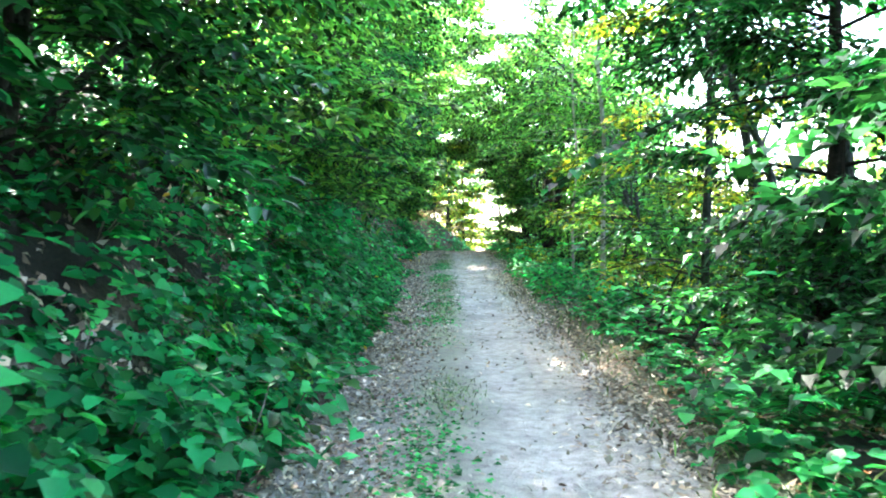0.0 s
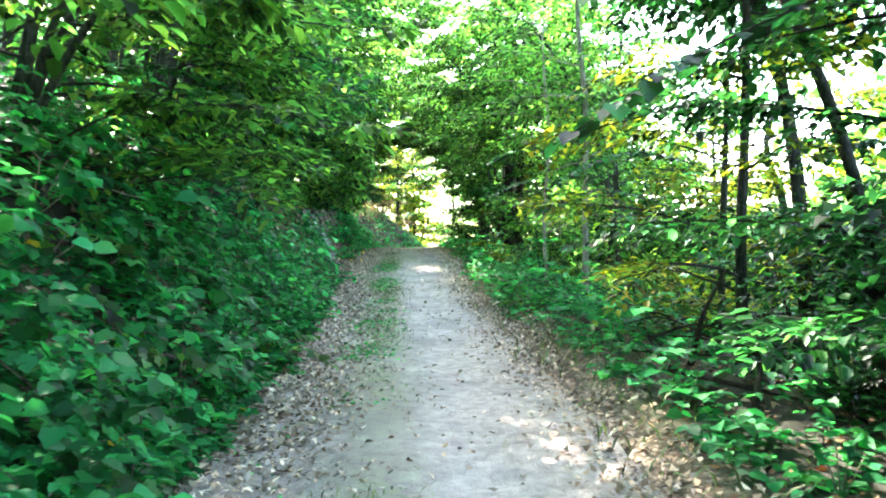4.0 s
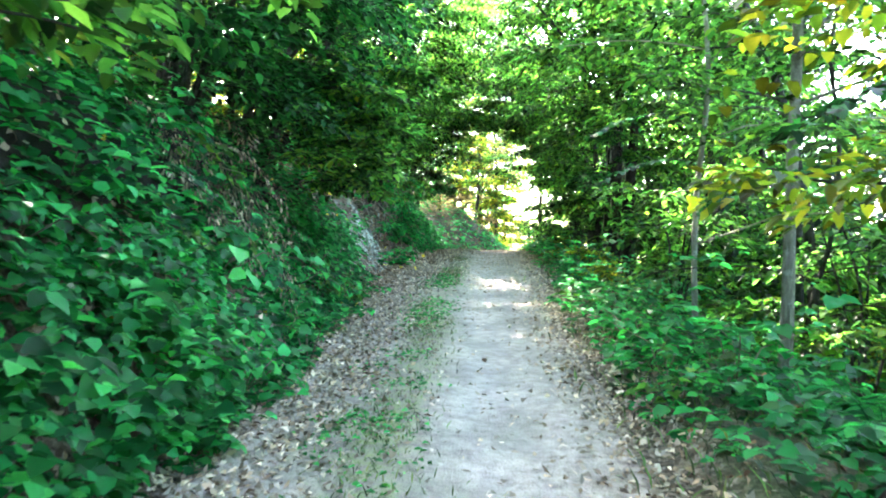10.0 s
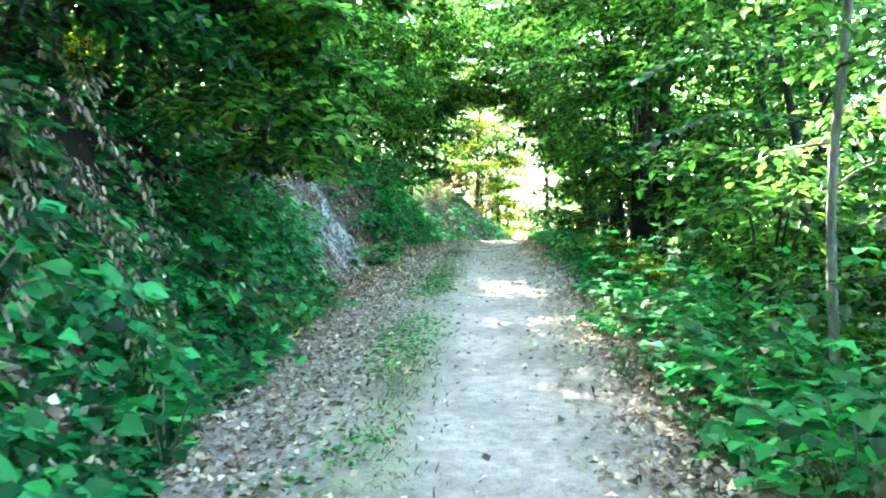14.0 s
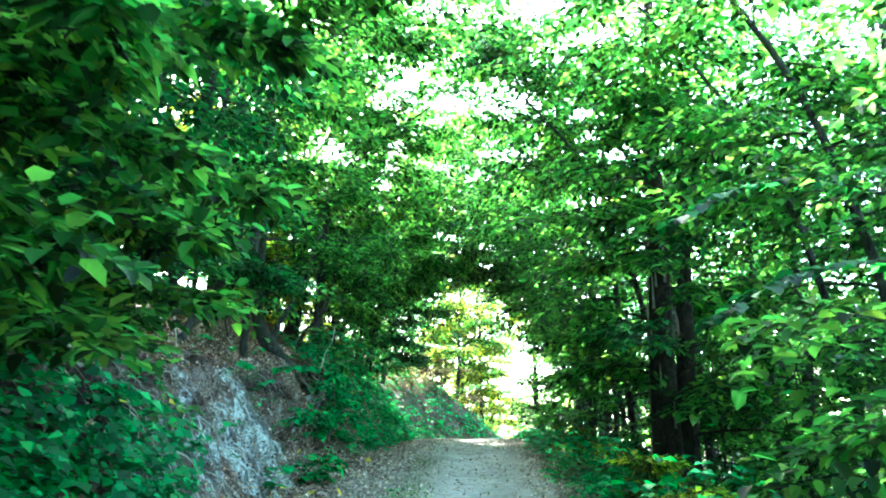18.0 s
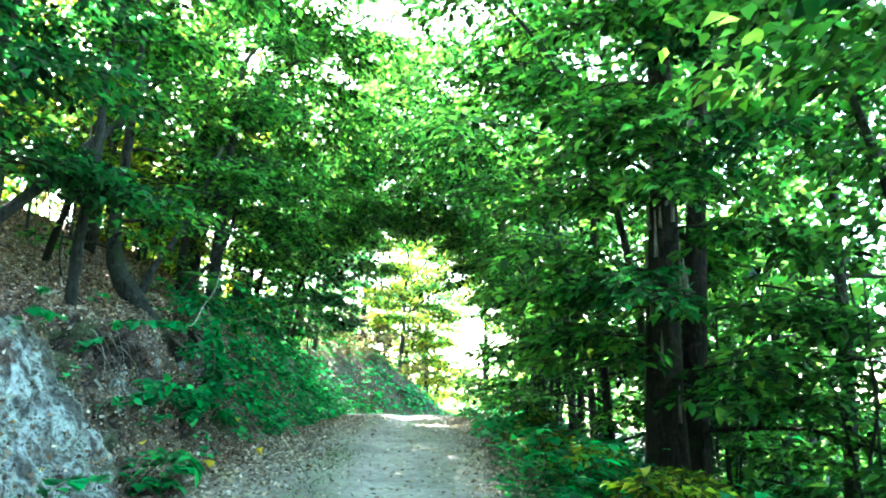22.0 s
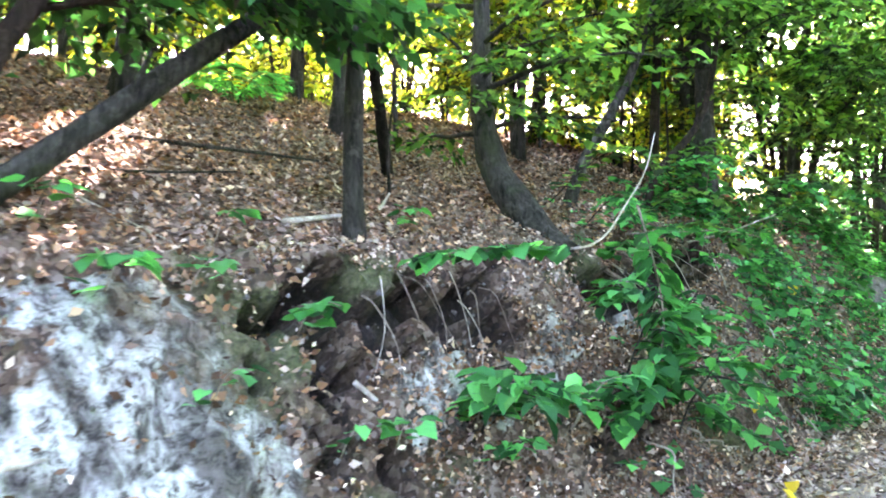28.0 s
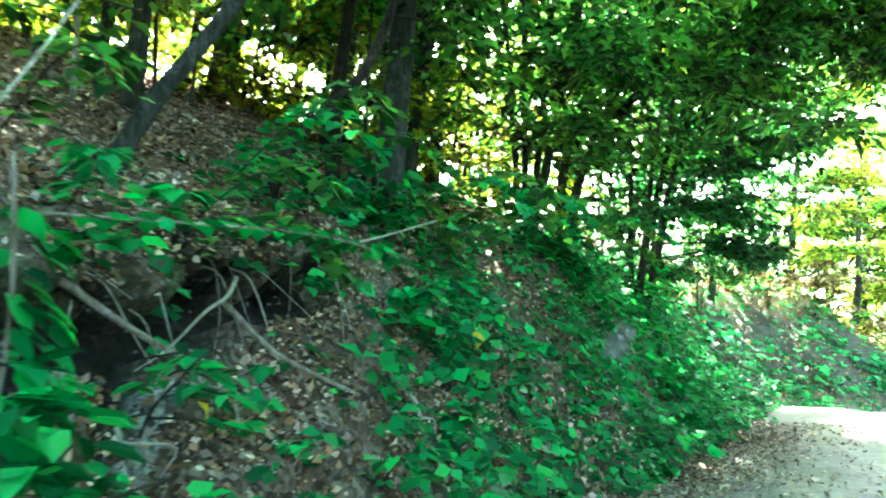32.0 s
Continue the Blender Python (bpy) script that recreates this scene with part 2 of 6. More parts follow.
    grassy = ramp(nt, fine, [(0.38, (0.02, 0.035, 0.01)), (0.66, (0.11, 0.15, 0.05))])
    col = mix(nt, attr(nt, "green"), col, grassy)
    # Dark root soil, taken near black so the mask also carries shade.
    col = mix(nt, calc(nt, "MULTIPLY", attr(nt, "humus_shade"), 0.95), col, ramp(nt, fine, [(0.38, (0.001, 0.0008, 0.0006)), (0.68, (0.013, 0.007, 0.004))]))
    dry = ramp(nt, fine, [(0.35, (0.2, 0.15, 0.06)), (0.7, (0.45, 0.36, 0.18))])
    col = mix(nt, attr(nt, "straw"), col, dry)
    nt.links.new(col, p.inputs["Base Color"])
    p.inputs["Roughness"].default_value = 0.95
    bump(nt, p, calc(nt, "ADD", fine, mid), 0.8, 0.04)
    return m


def path_material():
    m, nt, p = nodes_of("path_gravel")
    tc = nt.nodes.new("ShaderNodeTexCoord")
    xy = tc.outputs["Object"]
    grit = noise_node(nt, 90.0, 6.0, 0.75, xy)
    mid = noise_node(nt, 9.0, 6.0, 0.65, xy)
    wide = noise_node(nt, 1.3, 4.0, 0.55, xy)
    v = nt.nodes.new("ShaderNodeTexVoronoi")
    v.inputs["Scale"].default_value = 42.0
    nt.links.new(xy, v.inputs["Vector"])
    both = calc(nt, "ADD", calc(nt, "MULTIPLY", grit, 0.45), calc(nt, "MULTIPLY", mid, 0.55))
    dirt = ramp(nt, both, [(0.36, (0.14, 0.11, 0.095)), (0.48, (0.32, 0.255, 0.23)), (0.62, (0.52, 0.425, 0.39))])
    pale = ramp(nt, both, [(0.36, (0.26, 0.212, 0.195)), (0.48, (0.46, 0.38, 0.355)), (0.62, (0.64, 0.535, 0.505))])
    col = mix(nt, attr(nt, "pale"), dirt, pale)
    moss = ramp(nt, both, [(0.3, (0.11, 0.14, 0.06)), (0.65, (0.36, 0.37, 0.2))])
    gm = calc(nt, "MULTIPLY", attr(nt, "green"), ramp(nt, mid, [(0.38, (0, 0, 0)), (0.6, (1, 1, 1))]))
    col = mix(nt, gm, col, moss)
    p.inputs["Specular IOR Level"].default_value = 0.2
    col = mix(nt, calc(nt, "MULTIPLY", ramp(nt, wide, [(0.45, (0, 0, 0)), (0.65, (1, 1, 1))]), 0.5), col, (0.17, 0.155, 0.14))
    nt.links.new(col, p.inputs["Base Color"])
    p.inputs["Roughness"].default_value = 0.95
    bump(nt, p, calc(nt, "ADD", calc(nt, "MULTIPLY", v.outputs["Distance"], 0.6), both), 0.7, 0.02)
    return m


GROUND, BANK_SOIL, PATH = ground_material("forest_ground", 0.45), ground_material("bank_soil", 0.6, (0.72, 0.7, 0.68)), path_material()

# ---- the lie of the land ----
rng = np.random.default_rng(7)


def lattice(ix, iy, seed):
    h = (ix.astype(np.int64) * 374761393 + iy.astype(np.int64) * 668265263 + seed * 974634777) & 0x7FFFFFFF
    h = ((h ^ (h >> 13)) * 1274126177) & 0x7FFFFFFF
    return ((h ^ (h >> 16)) & 0xFFFF) / 65535.0


def bumps(x, y, size, seed=1, octaves=3):
    """Smooth uneven values about 0, from -0.5 to 0.5."""
    x, y = np.asarray(x, float), np.asarray(y, float)
    out, amp, total = 0.0, 1.0, 0.0
    for o in range(octaves):
        u, v = x / size * 2**o, y / size * 2**o
        i, j = np.floor(u), np.floor(v)
        f, g = u - i, v - j
        f, g = f * f * (3 - 2 * f), g * g * (3 - 2 * g)
        a, b = lattice(i, j, seed + o), lattice(i + 1, j, seed + o)
        c, d = lattice(i, j + 1, seed + o), lattice(i + 1, j + 1, seed + o)
        out = out + amp * ((a * (1 - f) + b * f) * (1 - g) + (c * (1 - f) + d * f) * g - 0.5)
        total += amp
        amp *= 0.5
    return out / total


def smooth(a, b, v):
    t = np.clip((v - a) / (b - a), 0.0, 1.0)
    return t * t * (3 - 2 * t)


def along(y, ys, vs):
    """A curve through the given values, rounded off."""
    return sum(np.interp(np.asarray(y, float) + o, ys, vs) for o in (-1.2, -0.6, 0, 0.6, 1.2)) / 5


def bend(y):
    return np.clip(np.asarray(y, float) - 42, 0, 30) ** 2 * 0.05


def path_z(y):
    return along(y, [-40, 0, 4.8, 9, 12, 15.8, 18.3, 20.1, 22, 24.4, 26.1, 27.7, 31, 36, 43, 55, 80, 150], [-0.8, 0, 0.11, 0.22, 0.3, 0.5, 0.62, 0.7, 0.78, 0.95, 1.08, 1.16, 1.3, 1.38, 1.34, 0.4, -2.0, -6.0])


def edge_left(y):
    return along(y, [-10, 0, 8, 16, 22, 26, 30, 38], [-1.3, -1.2, -1.05, -1.0, -1.25, -1.1, -0.85, -0.9]) + bend(y)


def edge_right(y):
    return along(y, [-10, 0, 8, 16, 22, 30, 38], [1.4, 1.45, 1.7, 1.78, 2.0, 2.2, 2.4]) + bend(y)


def bank_foot(y):
    return along(y, [-10, 0, 8, 16, 21, 24, 28, 31, 34, 40], [-1.4, -1.35, -1.15, -1.1, -1.4, -1.5, -1.5, -1.25, -1.0, -1.1]) + bend(y)


def bank_height(y):
    return along(y, [-10, 0, 8, 14, 20, 24, 28, 32, 36, 42, 50, 60], [2.0, 2.0, 2.2, 2.3, 2.0, 1.75, 1.65, 1.8, 1.75, 1.9, 2.8, 2.8])


def bank_width(y):
    return along(y, [-10, 0, 8, 14, 20, 24, 28, 32, 36, 44, 50], [1.7, 1.7, 1.6, 1.5, 1.2, 1.0, 0.95, 1.1, 1.3, 2.1, 3.4])


def bank_part(x, y):
    """How far up the bank's steep face a place is: 0 at its foot, 1 at its lip."""
    return (bank_foot(y) - x) / bank_width(y)


def height(x, y):
    x, y = np.asarray(x, float), np.asarray(y, float)
    z = path_z(y)
    u = bank_part(x, y)
    face = np.clip(u, 0, 1)
    fades = 1 - 0.95 * smooth(50.0, 54.5, y + 0.35 * np.clip(x, -8, 4))
    z = z + fades * bank_height(y) * (0.75 * face + 0.25 * smooth(0, 1, face))
    beyond = np.clip(bank_foot(y) - bank_width(y) - x, 0, None)
    z = z + fades * 0.55 * np.minimum(beyond, 3.2) + 0.22 * np.clip(beyond - 3.2, 0, 2.5) - 0.16 * np.clip(beyond - 6.5, 0, 30)
    off = np.clip(x - edge_right(y), 0, None)
    z = z + 0.08 * smooth(0, 0.4, off) - 0.38 * np.clip(off - 1.5, 0, 7) - 0.12 * np.clip(off - 8.5, 0, 60)
    wild = smooth(0.0, 0.5, off) + smooth(0.0, 0.35, u)
    z = z + wild * (0.22 * bumps(x, y, 1.3, 3) + 0.5 * bumps(x, y, 4.5, 9)) 
    steep = smooth(0.05, 0.3, u) * (1 - smooth(0.95, 1.25, u))
    z = z + steep * (0.34 * bumps(x, y, 0.55, 21, 3) + 0.1 * bumps(x, y, 0.17, 24, 2))
    rut = np.exp(-((x - 0.7 - 0.06 * np.sin(y * 0.5)) / 0.33) ** 2) + np.exp(-((x + 0.62) / 0.3) ** 2)
    z = z - 0.035 * rut * (1 - np.clip(wild, 0, 1)) + 0.03 * bumps(x, y, 0.5, 31) + 0.012 * bumps(x, y, 0.12, 35, 2)
    return z


def stepped(spans):
    out = [spans[0][0]]
    for a, b, d in spans:
        n = max(1, round((b - a) / d))
        out += list(a + (b - a) * (np.arange(n) + 1) / n)
    return np.array(out)


def put_mesh(name, verts, faces, sizes=4, material=None, smooth_it=False):
    """A mesh from arrays: faces of one size, as rows of vertex numbers."""
    verts, faces = np.asarray(verts, np.float32).reshape(-1, 3), np.asarray(faces, np.int32).reshape(-1, sizes)
    me = bpy.data.meshes.new(name)
    me.vertices.add(len(verts))
    me.vertices.foreach_set("co", verts.ravel())
    me.loops.add(faces.size)
    me.loops.foreach_set("vertex_index", faces.ravel())
    me.polygons.add(len(faces))
    me.polygons.foreach_set("loop_start", np.arange(0, faces.size, sizes, dtype=np.int32))
    if smooth_it:
        me.polygons.foreach_set("use_smooth", np.ones(len(faces), bool))
    me.update(calc_edges=True)
    if material:
        me.materials.append(material)
    return me


def part(name, me, parent, label=""):
    ob = new(name, me)
    ob.parent = parent
    return tagged(ob, label)


def thing(name, at, label, category, group="", kind=""):
    ob = new(name)
    ob.location = at
    return tagged(ob, label, category, group, kind)


def weights(me, **values):
    for k, v in values.items():
        a = me.attributes.new(k, "FLOAT", "POINT")
        a.data.foreach_set("value", np.asarray(v, np.float32).ravel())


def path_edge_noise(y, seed):
    return 0.3 * bumps(y, y * 0 + seed, 0.9, seed, 3)


gx = stepped([(-260, -60, 20), (-60, -12, 2.5), (-12, -5, 0.3), (-5, -3.2, 0.12), (-3.2, -0.9, 0.06), (-0.9, 2.4, 0.14), (2.4, 5, 0.15), (5, 14, 0.6), (14, 60, 3), (60, 260, 20)])
gy = stepped([(-150, -20, 15), (-20, -2, 1), (-2, 20, 0.25), (20, 36, 0.14), (36, 48, 0.16), (48, 70, 0.6), (70, 130, 4), (130, 330, 20)])
X, Y = np.meshgrid(gx, gy)
Z = height(X, Y)
num = np.arange(X.size).reshape(X.shape)
quads = np.stack([num[:-1, :-1], num[:-1, 1:], num[1:, 1:], num[1:, :-1]], -1)
left_e, right_e = edge_left(Y) + path_edge_noise(Y, 5), edge_right(Y) + path_edge_noise(Y, 8)
on_path = (X > left_e + 0.2) & (X < right_e - 0.2) & (Y < 62)
U = bank_part(X, Y)
clay_w = np.zeros_like(X)
straw_w = smooth(43, 47, Y) * smooth(0.75, 1.0, U + 0.3 * bumps(X, Y, 0.8, 57)) * (1 - smooth(1.3, 1.7, U)) * 0.8
green_w = smooth(0.1, 0.5, X - edge_right(Y)) * (0.6 + bumps(X, Y, 0.8, 51)) * (1 - smooth(4, 6, X))
green_w = np.clip(np.maximum(green_w, smooth(30, 33, Y) * smooth(0.0, 0.2, U) * (1 - smooth(0.7, 1.0, U)) * (0.55 + bumps(X, Y, 0.7, 53))), 0, 1)
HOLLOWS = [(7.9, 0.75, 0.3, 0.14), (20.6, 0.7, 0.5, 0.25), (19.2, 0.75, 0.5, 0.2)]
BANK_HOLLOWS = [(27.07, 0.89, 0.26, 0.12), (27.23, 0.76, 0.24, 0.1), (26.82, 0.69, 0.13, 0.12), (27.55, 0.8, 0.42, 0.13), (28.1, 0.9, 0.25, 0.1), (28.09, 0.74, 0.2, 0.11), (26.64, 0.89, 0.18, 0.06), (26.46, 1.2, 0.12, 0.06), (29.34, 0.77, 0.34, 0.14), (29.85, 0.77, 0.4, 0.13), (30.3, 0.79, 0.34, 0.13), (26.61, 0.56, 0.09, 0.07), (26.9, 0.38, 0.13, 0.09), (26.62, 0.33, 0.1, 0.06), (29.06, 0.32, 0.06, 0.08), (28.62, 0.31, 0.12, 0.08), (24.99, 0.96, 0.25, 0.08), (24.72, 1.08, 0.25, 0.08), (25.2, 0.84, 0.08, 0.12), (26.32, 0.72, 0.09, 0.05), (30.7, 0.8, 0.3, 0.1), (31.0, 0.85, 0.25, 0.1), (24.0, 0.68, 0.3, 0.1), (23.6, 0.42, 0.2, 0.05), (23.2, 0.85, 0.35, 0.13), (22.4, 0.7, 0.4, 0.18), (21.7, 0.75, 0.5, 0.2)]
# Shade painted as dark ground: hollows first, then wider areas.
shade_w = np.zeros_like(X)
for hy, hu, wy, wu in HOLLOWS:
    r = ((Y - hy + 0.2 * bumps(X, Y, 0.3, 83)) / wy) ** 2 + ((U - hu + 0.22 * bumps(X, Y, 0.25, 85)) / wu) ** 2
    shade_w = np.maximum(shade_w, smooth(1.25, 0.75, r))
deep = smooth(0.2, 1.0, shade_w)
# Upper bank face darkened for the shade under the hazels.
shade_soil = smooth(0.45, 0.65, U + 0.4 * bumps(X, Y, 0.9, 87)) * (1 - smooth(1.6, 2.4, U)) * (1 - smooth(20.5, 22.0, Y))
shade_w = np.maximum(shade_w, shade_soil)
# Ground past the right verge darkened to stand for shade near the start.
shade_w = np.maximum(shade_w, 0.9 * smooth(0.3, 0.7, X - edge_right(Y) + 0.5 * bumps(X, Y, 0.8, 59)) * (1 - smooth(8.5, 11, Y)) * (1 - smooth(9, 12, X)))
# Far bank face below its lip darkened as shade.
shade_w = np.maximum(shade_w, 0.7 * smooth(41, 44, Y) * smooth(0.05, 0.2, U) * (1 - smooth(0.75, 0.95, U + 0.3 * bumps(X, Y, 0.8, 57))))
X = X - 0.16 * deep
Z = Z - 0.05 * deep
under = smooth(-0.04, 0.12, U) * (1 - smooth(1.05, 1.22, U)) * smooth(21.35, 21.9, Y) * (1 - smooth(30.9, 31.6, Y))
X = X - 0.5 * under
Z = Z - 0.12 * under
sunk = Z - np.where(on_path, 0.03, 0.0)
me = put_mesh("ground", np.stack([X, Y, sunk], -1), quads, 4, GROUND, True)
weights(me, clay=clay_w, green=green_w, straw=straw_w, humus_shade=shade_w)
ground = tagged(new("ground", me), "forest ground strewn with leaf litter", "ground", kind="structure")
ys = stepped([(-25, -2, 0.5), (-2, 34, 0.08), (34, 48, 0.16), (48, 66, 0.6)])
ss = np.linspace(0, 1, 44)
SS, py = np.meshgrid(ss, ys)
le, re_ = edge_left(py) + path_edge_noise(py, 5), edge_right(py) + path_edge_noise(py, 8)
px = le + (re_ - le) * SS
pz = height(px, py) + 0.012 - 0.05 * (np.abs(SS - 0.5) > 0.499)
num = np.arange(px.size).reshape(px.shape)
me = me_path = put_mesh("path", np.stack([px, py, pz], -1), np.stack([num[:-1, :-1], num[:-1, 1:], num[1:, 1:], num[1:, :-1]], -1), 4, PATH, True)
px, py = px.ravel(), py.ravel()
pale_w = np.exp(-((px - 0.7 - bend(py) - 0.06 * np.sin(py * 0.5) + 0.45 * bumps(px, py, 0.5, 61, 4)) / 0.46) ** 2) * (0.9 + 0.9 * bumps(px, py, 0.8, 63, 4))
pale_w = np.clip(np.maximum(pale_w, 0.55 * smooth(0.05, 0.3, bumps(px, py, 2.1, 67, 2))), 0, 1)
strip_w = np.exp(-((px - 0.02 + 0.2 * bumps(px, py, 1.0, 71)) / 0.27) ** 2) * np.clip(1.0 + 1.8 * bumps(px, py, 1.7, 73), 0, 1.3) * (1 - 0.6 * smooth(26, 30, py))
weights(me, pale=pale_w, green=strip_w)
# the eroded face, in finer relief
bu, by = np.meshgrid(np.linspace(-0.1, 1.3, 74), np.arange(21.2, 31.8, 0.026))
bx = bank_foot(by) - bank_width(by) * bu
bz = height(bx, by)
rim = smooth(-0.1, 0.02, bu) * (1 - smooth(1.18, 1.3, bu)) * smooth(21.2, 21.6, by) * (1 - smooth(31.3, 31.8, by))
# Hollows: sunk relief, and near-black tone that paints their shade over dark soil.
hollow_w = np.zeros_like(bx)
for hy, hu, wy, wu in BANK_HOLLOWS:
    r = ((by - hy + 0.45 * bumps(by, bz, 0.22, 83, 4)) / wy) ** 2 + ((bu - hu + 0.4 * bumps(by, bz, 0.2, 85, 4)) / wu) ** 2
    hollow_w = np.maximum(hollow_w, smooth(1.3, 0.7, r))
crags = 1 - 2 * np.abs(bumps(by * 0.8, bz * 1.3, 0.34, 87, 4))
out = -0.05 + rim * (0.06 + 0.16 * (crags - 0.8) + 0.1 * bumps(by, bz, 0.16, 88, 3) + 0.05 * bumps(by, bz, 0.06, 89, 2) - 0.34 * smooth(0.2, 1.0, hollow_w))
cl = np.zeros_like(bx)
for cy, cu, wy, wu in [(25.3, 0.34, 1.15, 0.42), (24.8, 0.5, 0.6, 0.26), (26.26, 0.86, 0.24, 0.1), (25.9, 0.56, 0.55, 0.3), (25.61, 0.9, 0.45, 0.08), (27.74, 0.55, 0.7, 0.09), (23.9, 0.78, 0.4, 0.12), (23.75, 0.5, 0.4, 0.28), (23.0, 0.4, 0.6, 0.25), (22.2, 0.35, 0.5, 0.2), (29.6, 0.6, 0.5, 0.06), (28.6, 0.62, 0.35, 0.1)]:
    r = ((by - cy + 0.35 * bumps(by, bz, 0.4, 191, 3)) / wy) ** 2 + ((bu - cu + 0.25 * bumps(by, bz, 0.3, 193, 3)) / wu) ** 2
    cl = np.maximum(cl, smooth(1.35, 0.55, r) * (0.85 if cy > 24 else 0.6))
cl = cl * (1 - 0.9 * smooth(0.4, 0.8, hollow_w))
num = np.arange(bx.size).reshape(bx.shape)
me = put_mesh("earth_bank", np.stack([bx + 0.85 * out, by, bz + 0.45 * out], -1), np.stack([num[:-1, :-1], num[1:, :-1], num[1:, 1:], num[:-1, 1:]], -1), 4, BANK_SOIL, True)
moss = 0.75 * smooth(0.12, 0.24, bumps(by, bz, 0.45, 99, 3)) * smooth(0.05, 0.2, bu) * smooth(25.8, 26.6, by)
weights(me, clay=np.clip(cl * rim, 0, 1) * (1 - moss), green=moss, straw=0 * bu, humus_shade=hollow_w)
tagged(new("earth_bank", me), "eroded bank of pale clay and dark root soil, hollows painted in shade", "bank", kind="structure")
path = tagged(new("path", me_path), "grey gravel forest track with wheel ruts and a mossy middle", "path", kind="structure")

# ---- leaves, stems and trees ----
LUSH = 0.6


def unit(v):
    return v / np.maximum(np.linalg.norm(v, axis=-1, keepdims=True), 1e-9)


def leaf_quads(at, axis, normal, length, width, fold=0.25, droop=0.15):
    """Folded leaves as arrays: base, side, tip, side. at, axis, normal: n x 3."""
    n = len(at)
    axis = unit(axis)
    side = unit(np.cross(normal, axis))
    up = np.cross(axis, side)
    ln, wd = np.broadcast_to(length, n)[:, None], np.broadcast_to(width, n)[:, None]
    mid = at + axis * ln * 0.45
    a = mid + side * wd * 0.5 + up * wd * fold
    b = mid - side * wd * 0.5 + up * wd * fold
    tip = at + axis * ln - up * ln * droop
    return np.stack([at, a, tip, b], 1).reshape(-1, 3), np.arange(4 * n).reshape(-1, 4)


def broad_leaves(at, axis, normal, length, width, fold=0.18, droop=0.2):
    """Broader leaves of two halves with a rounded outline: six points."""
    n = len(at)
    axis = unit(axis)
    side = unit(np.cross(normal, axis))
    up = np.cross(axis, side)
    ln, wd = np.broadcast_to(length, n)[:, None], np.broadcast_to(width, n)[:, None]
    def at_(t, s, h):
        return at + axis * ln * t + side * wd * s + up * (wd * h)
    pts = np.stack([at, at_(0.22, 0.46, fold * 0.9), at_(0.66, 0.4, fold * 0.6), at_(1.0, 0, -droop * 1.2), at_(0.66, -0.4, fold * 0.6), at_(0.22, -0.46, fold * 0.9)], 1)
    k = 6 * np.arange(n)[:, None]
    f = np.concatenate([k + np.array([0, 1, 2, 3]), k + np.array([0, 3, 4, 5])], 0)
    return pts.reshape(-1, 3), f


def lobed_leaves(at, axis, normal, length, width, fold=0.12, droop=0.15):
    """Broad leaves with a lobe at each side, in two halves about a midrib."""
    n = len(at)
    axis = unit(axis)
    side = unit(np.cross(normal, axis))
    up = np.cross(axis, side)
    ln, wd = np.broadcast_to(length, n)[:, None], np.broadcast_to(width, n)[:, None]

    def at_(t, s, h):
        return at + axis * ln * t + side * wd * s + up * (wd * h)
    pts = np.stack([at, at_(0.5, 0, 0), at_(1.0, 0, -droop), at_(-0.06, 0.34, fold * 0.7), at_(0.34, 0.56, fold), at_(0.64, 0.32, fold * 0.5), at_(-0.06, -0.34, fold * 0.7), at_(0.34, -0.56, fold), at_(0.64, -0.32, fold * 0.5)], 1)
    k = 9 * np.arange(n)[:, None]
    f = np.concatenate([k + np.array(q) for q in ([0, 3, 4, 1], [1, 4, 5, 2], [0, 1, 7, 6], [1, 2, 8, 7])], 0)
    return pts.reshape(-1, 3), f


def tube(points, radii, sides=8, lump=0.0, seed=0):
    """A tapered stem along a line of points, capped, as quads."""
    p, r = np.asarray(points, float), np.asarray(radii, float)
    d = np.gradient(p, axis=0)
    d = unit(d)
    ref = np.array([1.0, 0.13, 0.0]) if abs(d[0, 0]) < 0.8 else np.array([0.0, 1.0, 0.1])
    s = unit(np.cross(d, ref))
    c = np.cross(d, s)
    a = np.linspace(0, 2 * np.pi, sides, endpoint=False)
    wob = 1 + lump * np.sin(3 * a + seed)[None, :] * 0.6 + lump * (np.random.default_rng(seed).random((len(p), sides)) - 0.5)
    ring = p[:, None, :] + (r[:, None] * wob)[:, :, None] * (np.cos(a)[None, :, None] * s[:, None, :] + np.sin(a)[None, :, None] * c[:, None, :])
    n = len(p)
    k = np.arange(n * sides).reshape(n, sides)
    f = np.stack([k[:-1], np.roll(k, -1, 1)[:-1], np.roll(k, -1, 1)[1:], k[1:]], -1).reshape(-1, 4)
    verts = np.concatenate([ring.reshape(-1, 3), p[:1], p[-1:]])
    e = n * sides
    caps = []
    for j in range(0, sides, 2):
        caps.append([e, k[0, (j + 2) % sides], k[0, (j + 1) % sides], k[0, j]])
        caps.append([e + 1, k[-1, j], k[-1, (j + 1) % sides], k[-1, (j + 2) % sides]])
    return verts, np.concatenate([f, np.array(caps)])


def joined(pieces):
    vs, fs, o = [], [], 0
    for v, f in pieces:
        vs.append(v)
        fs.append(f + o)
        o += len(v)
    return np.concatenate(vs), np.concatenate(fs)


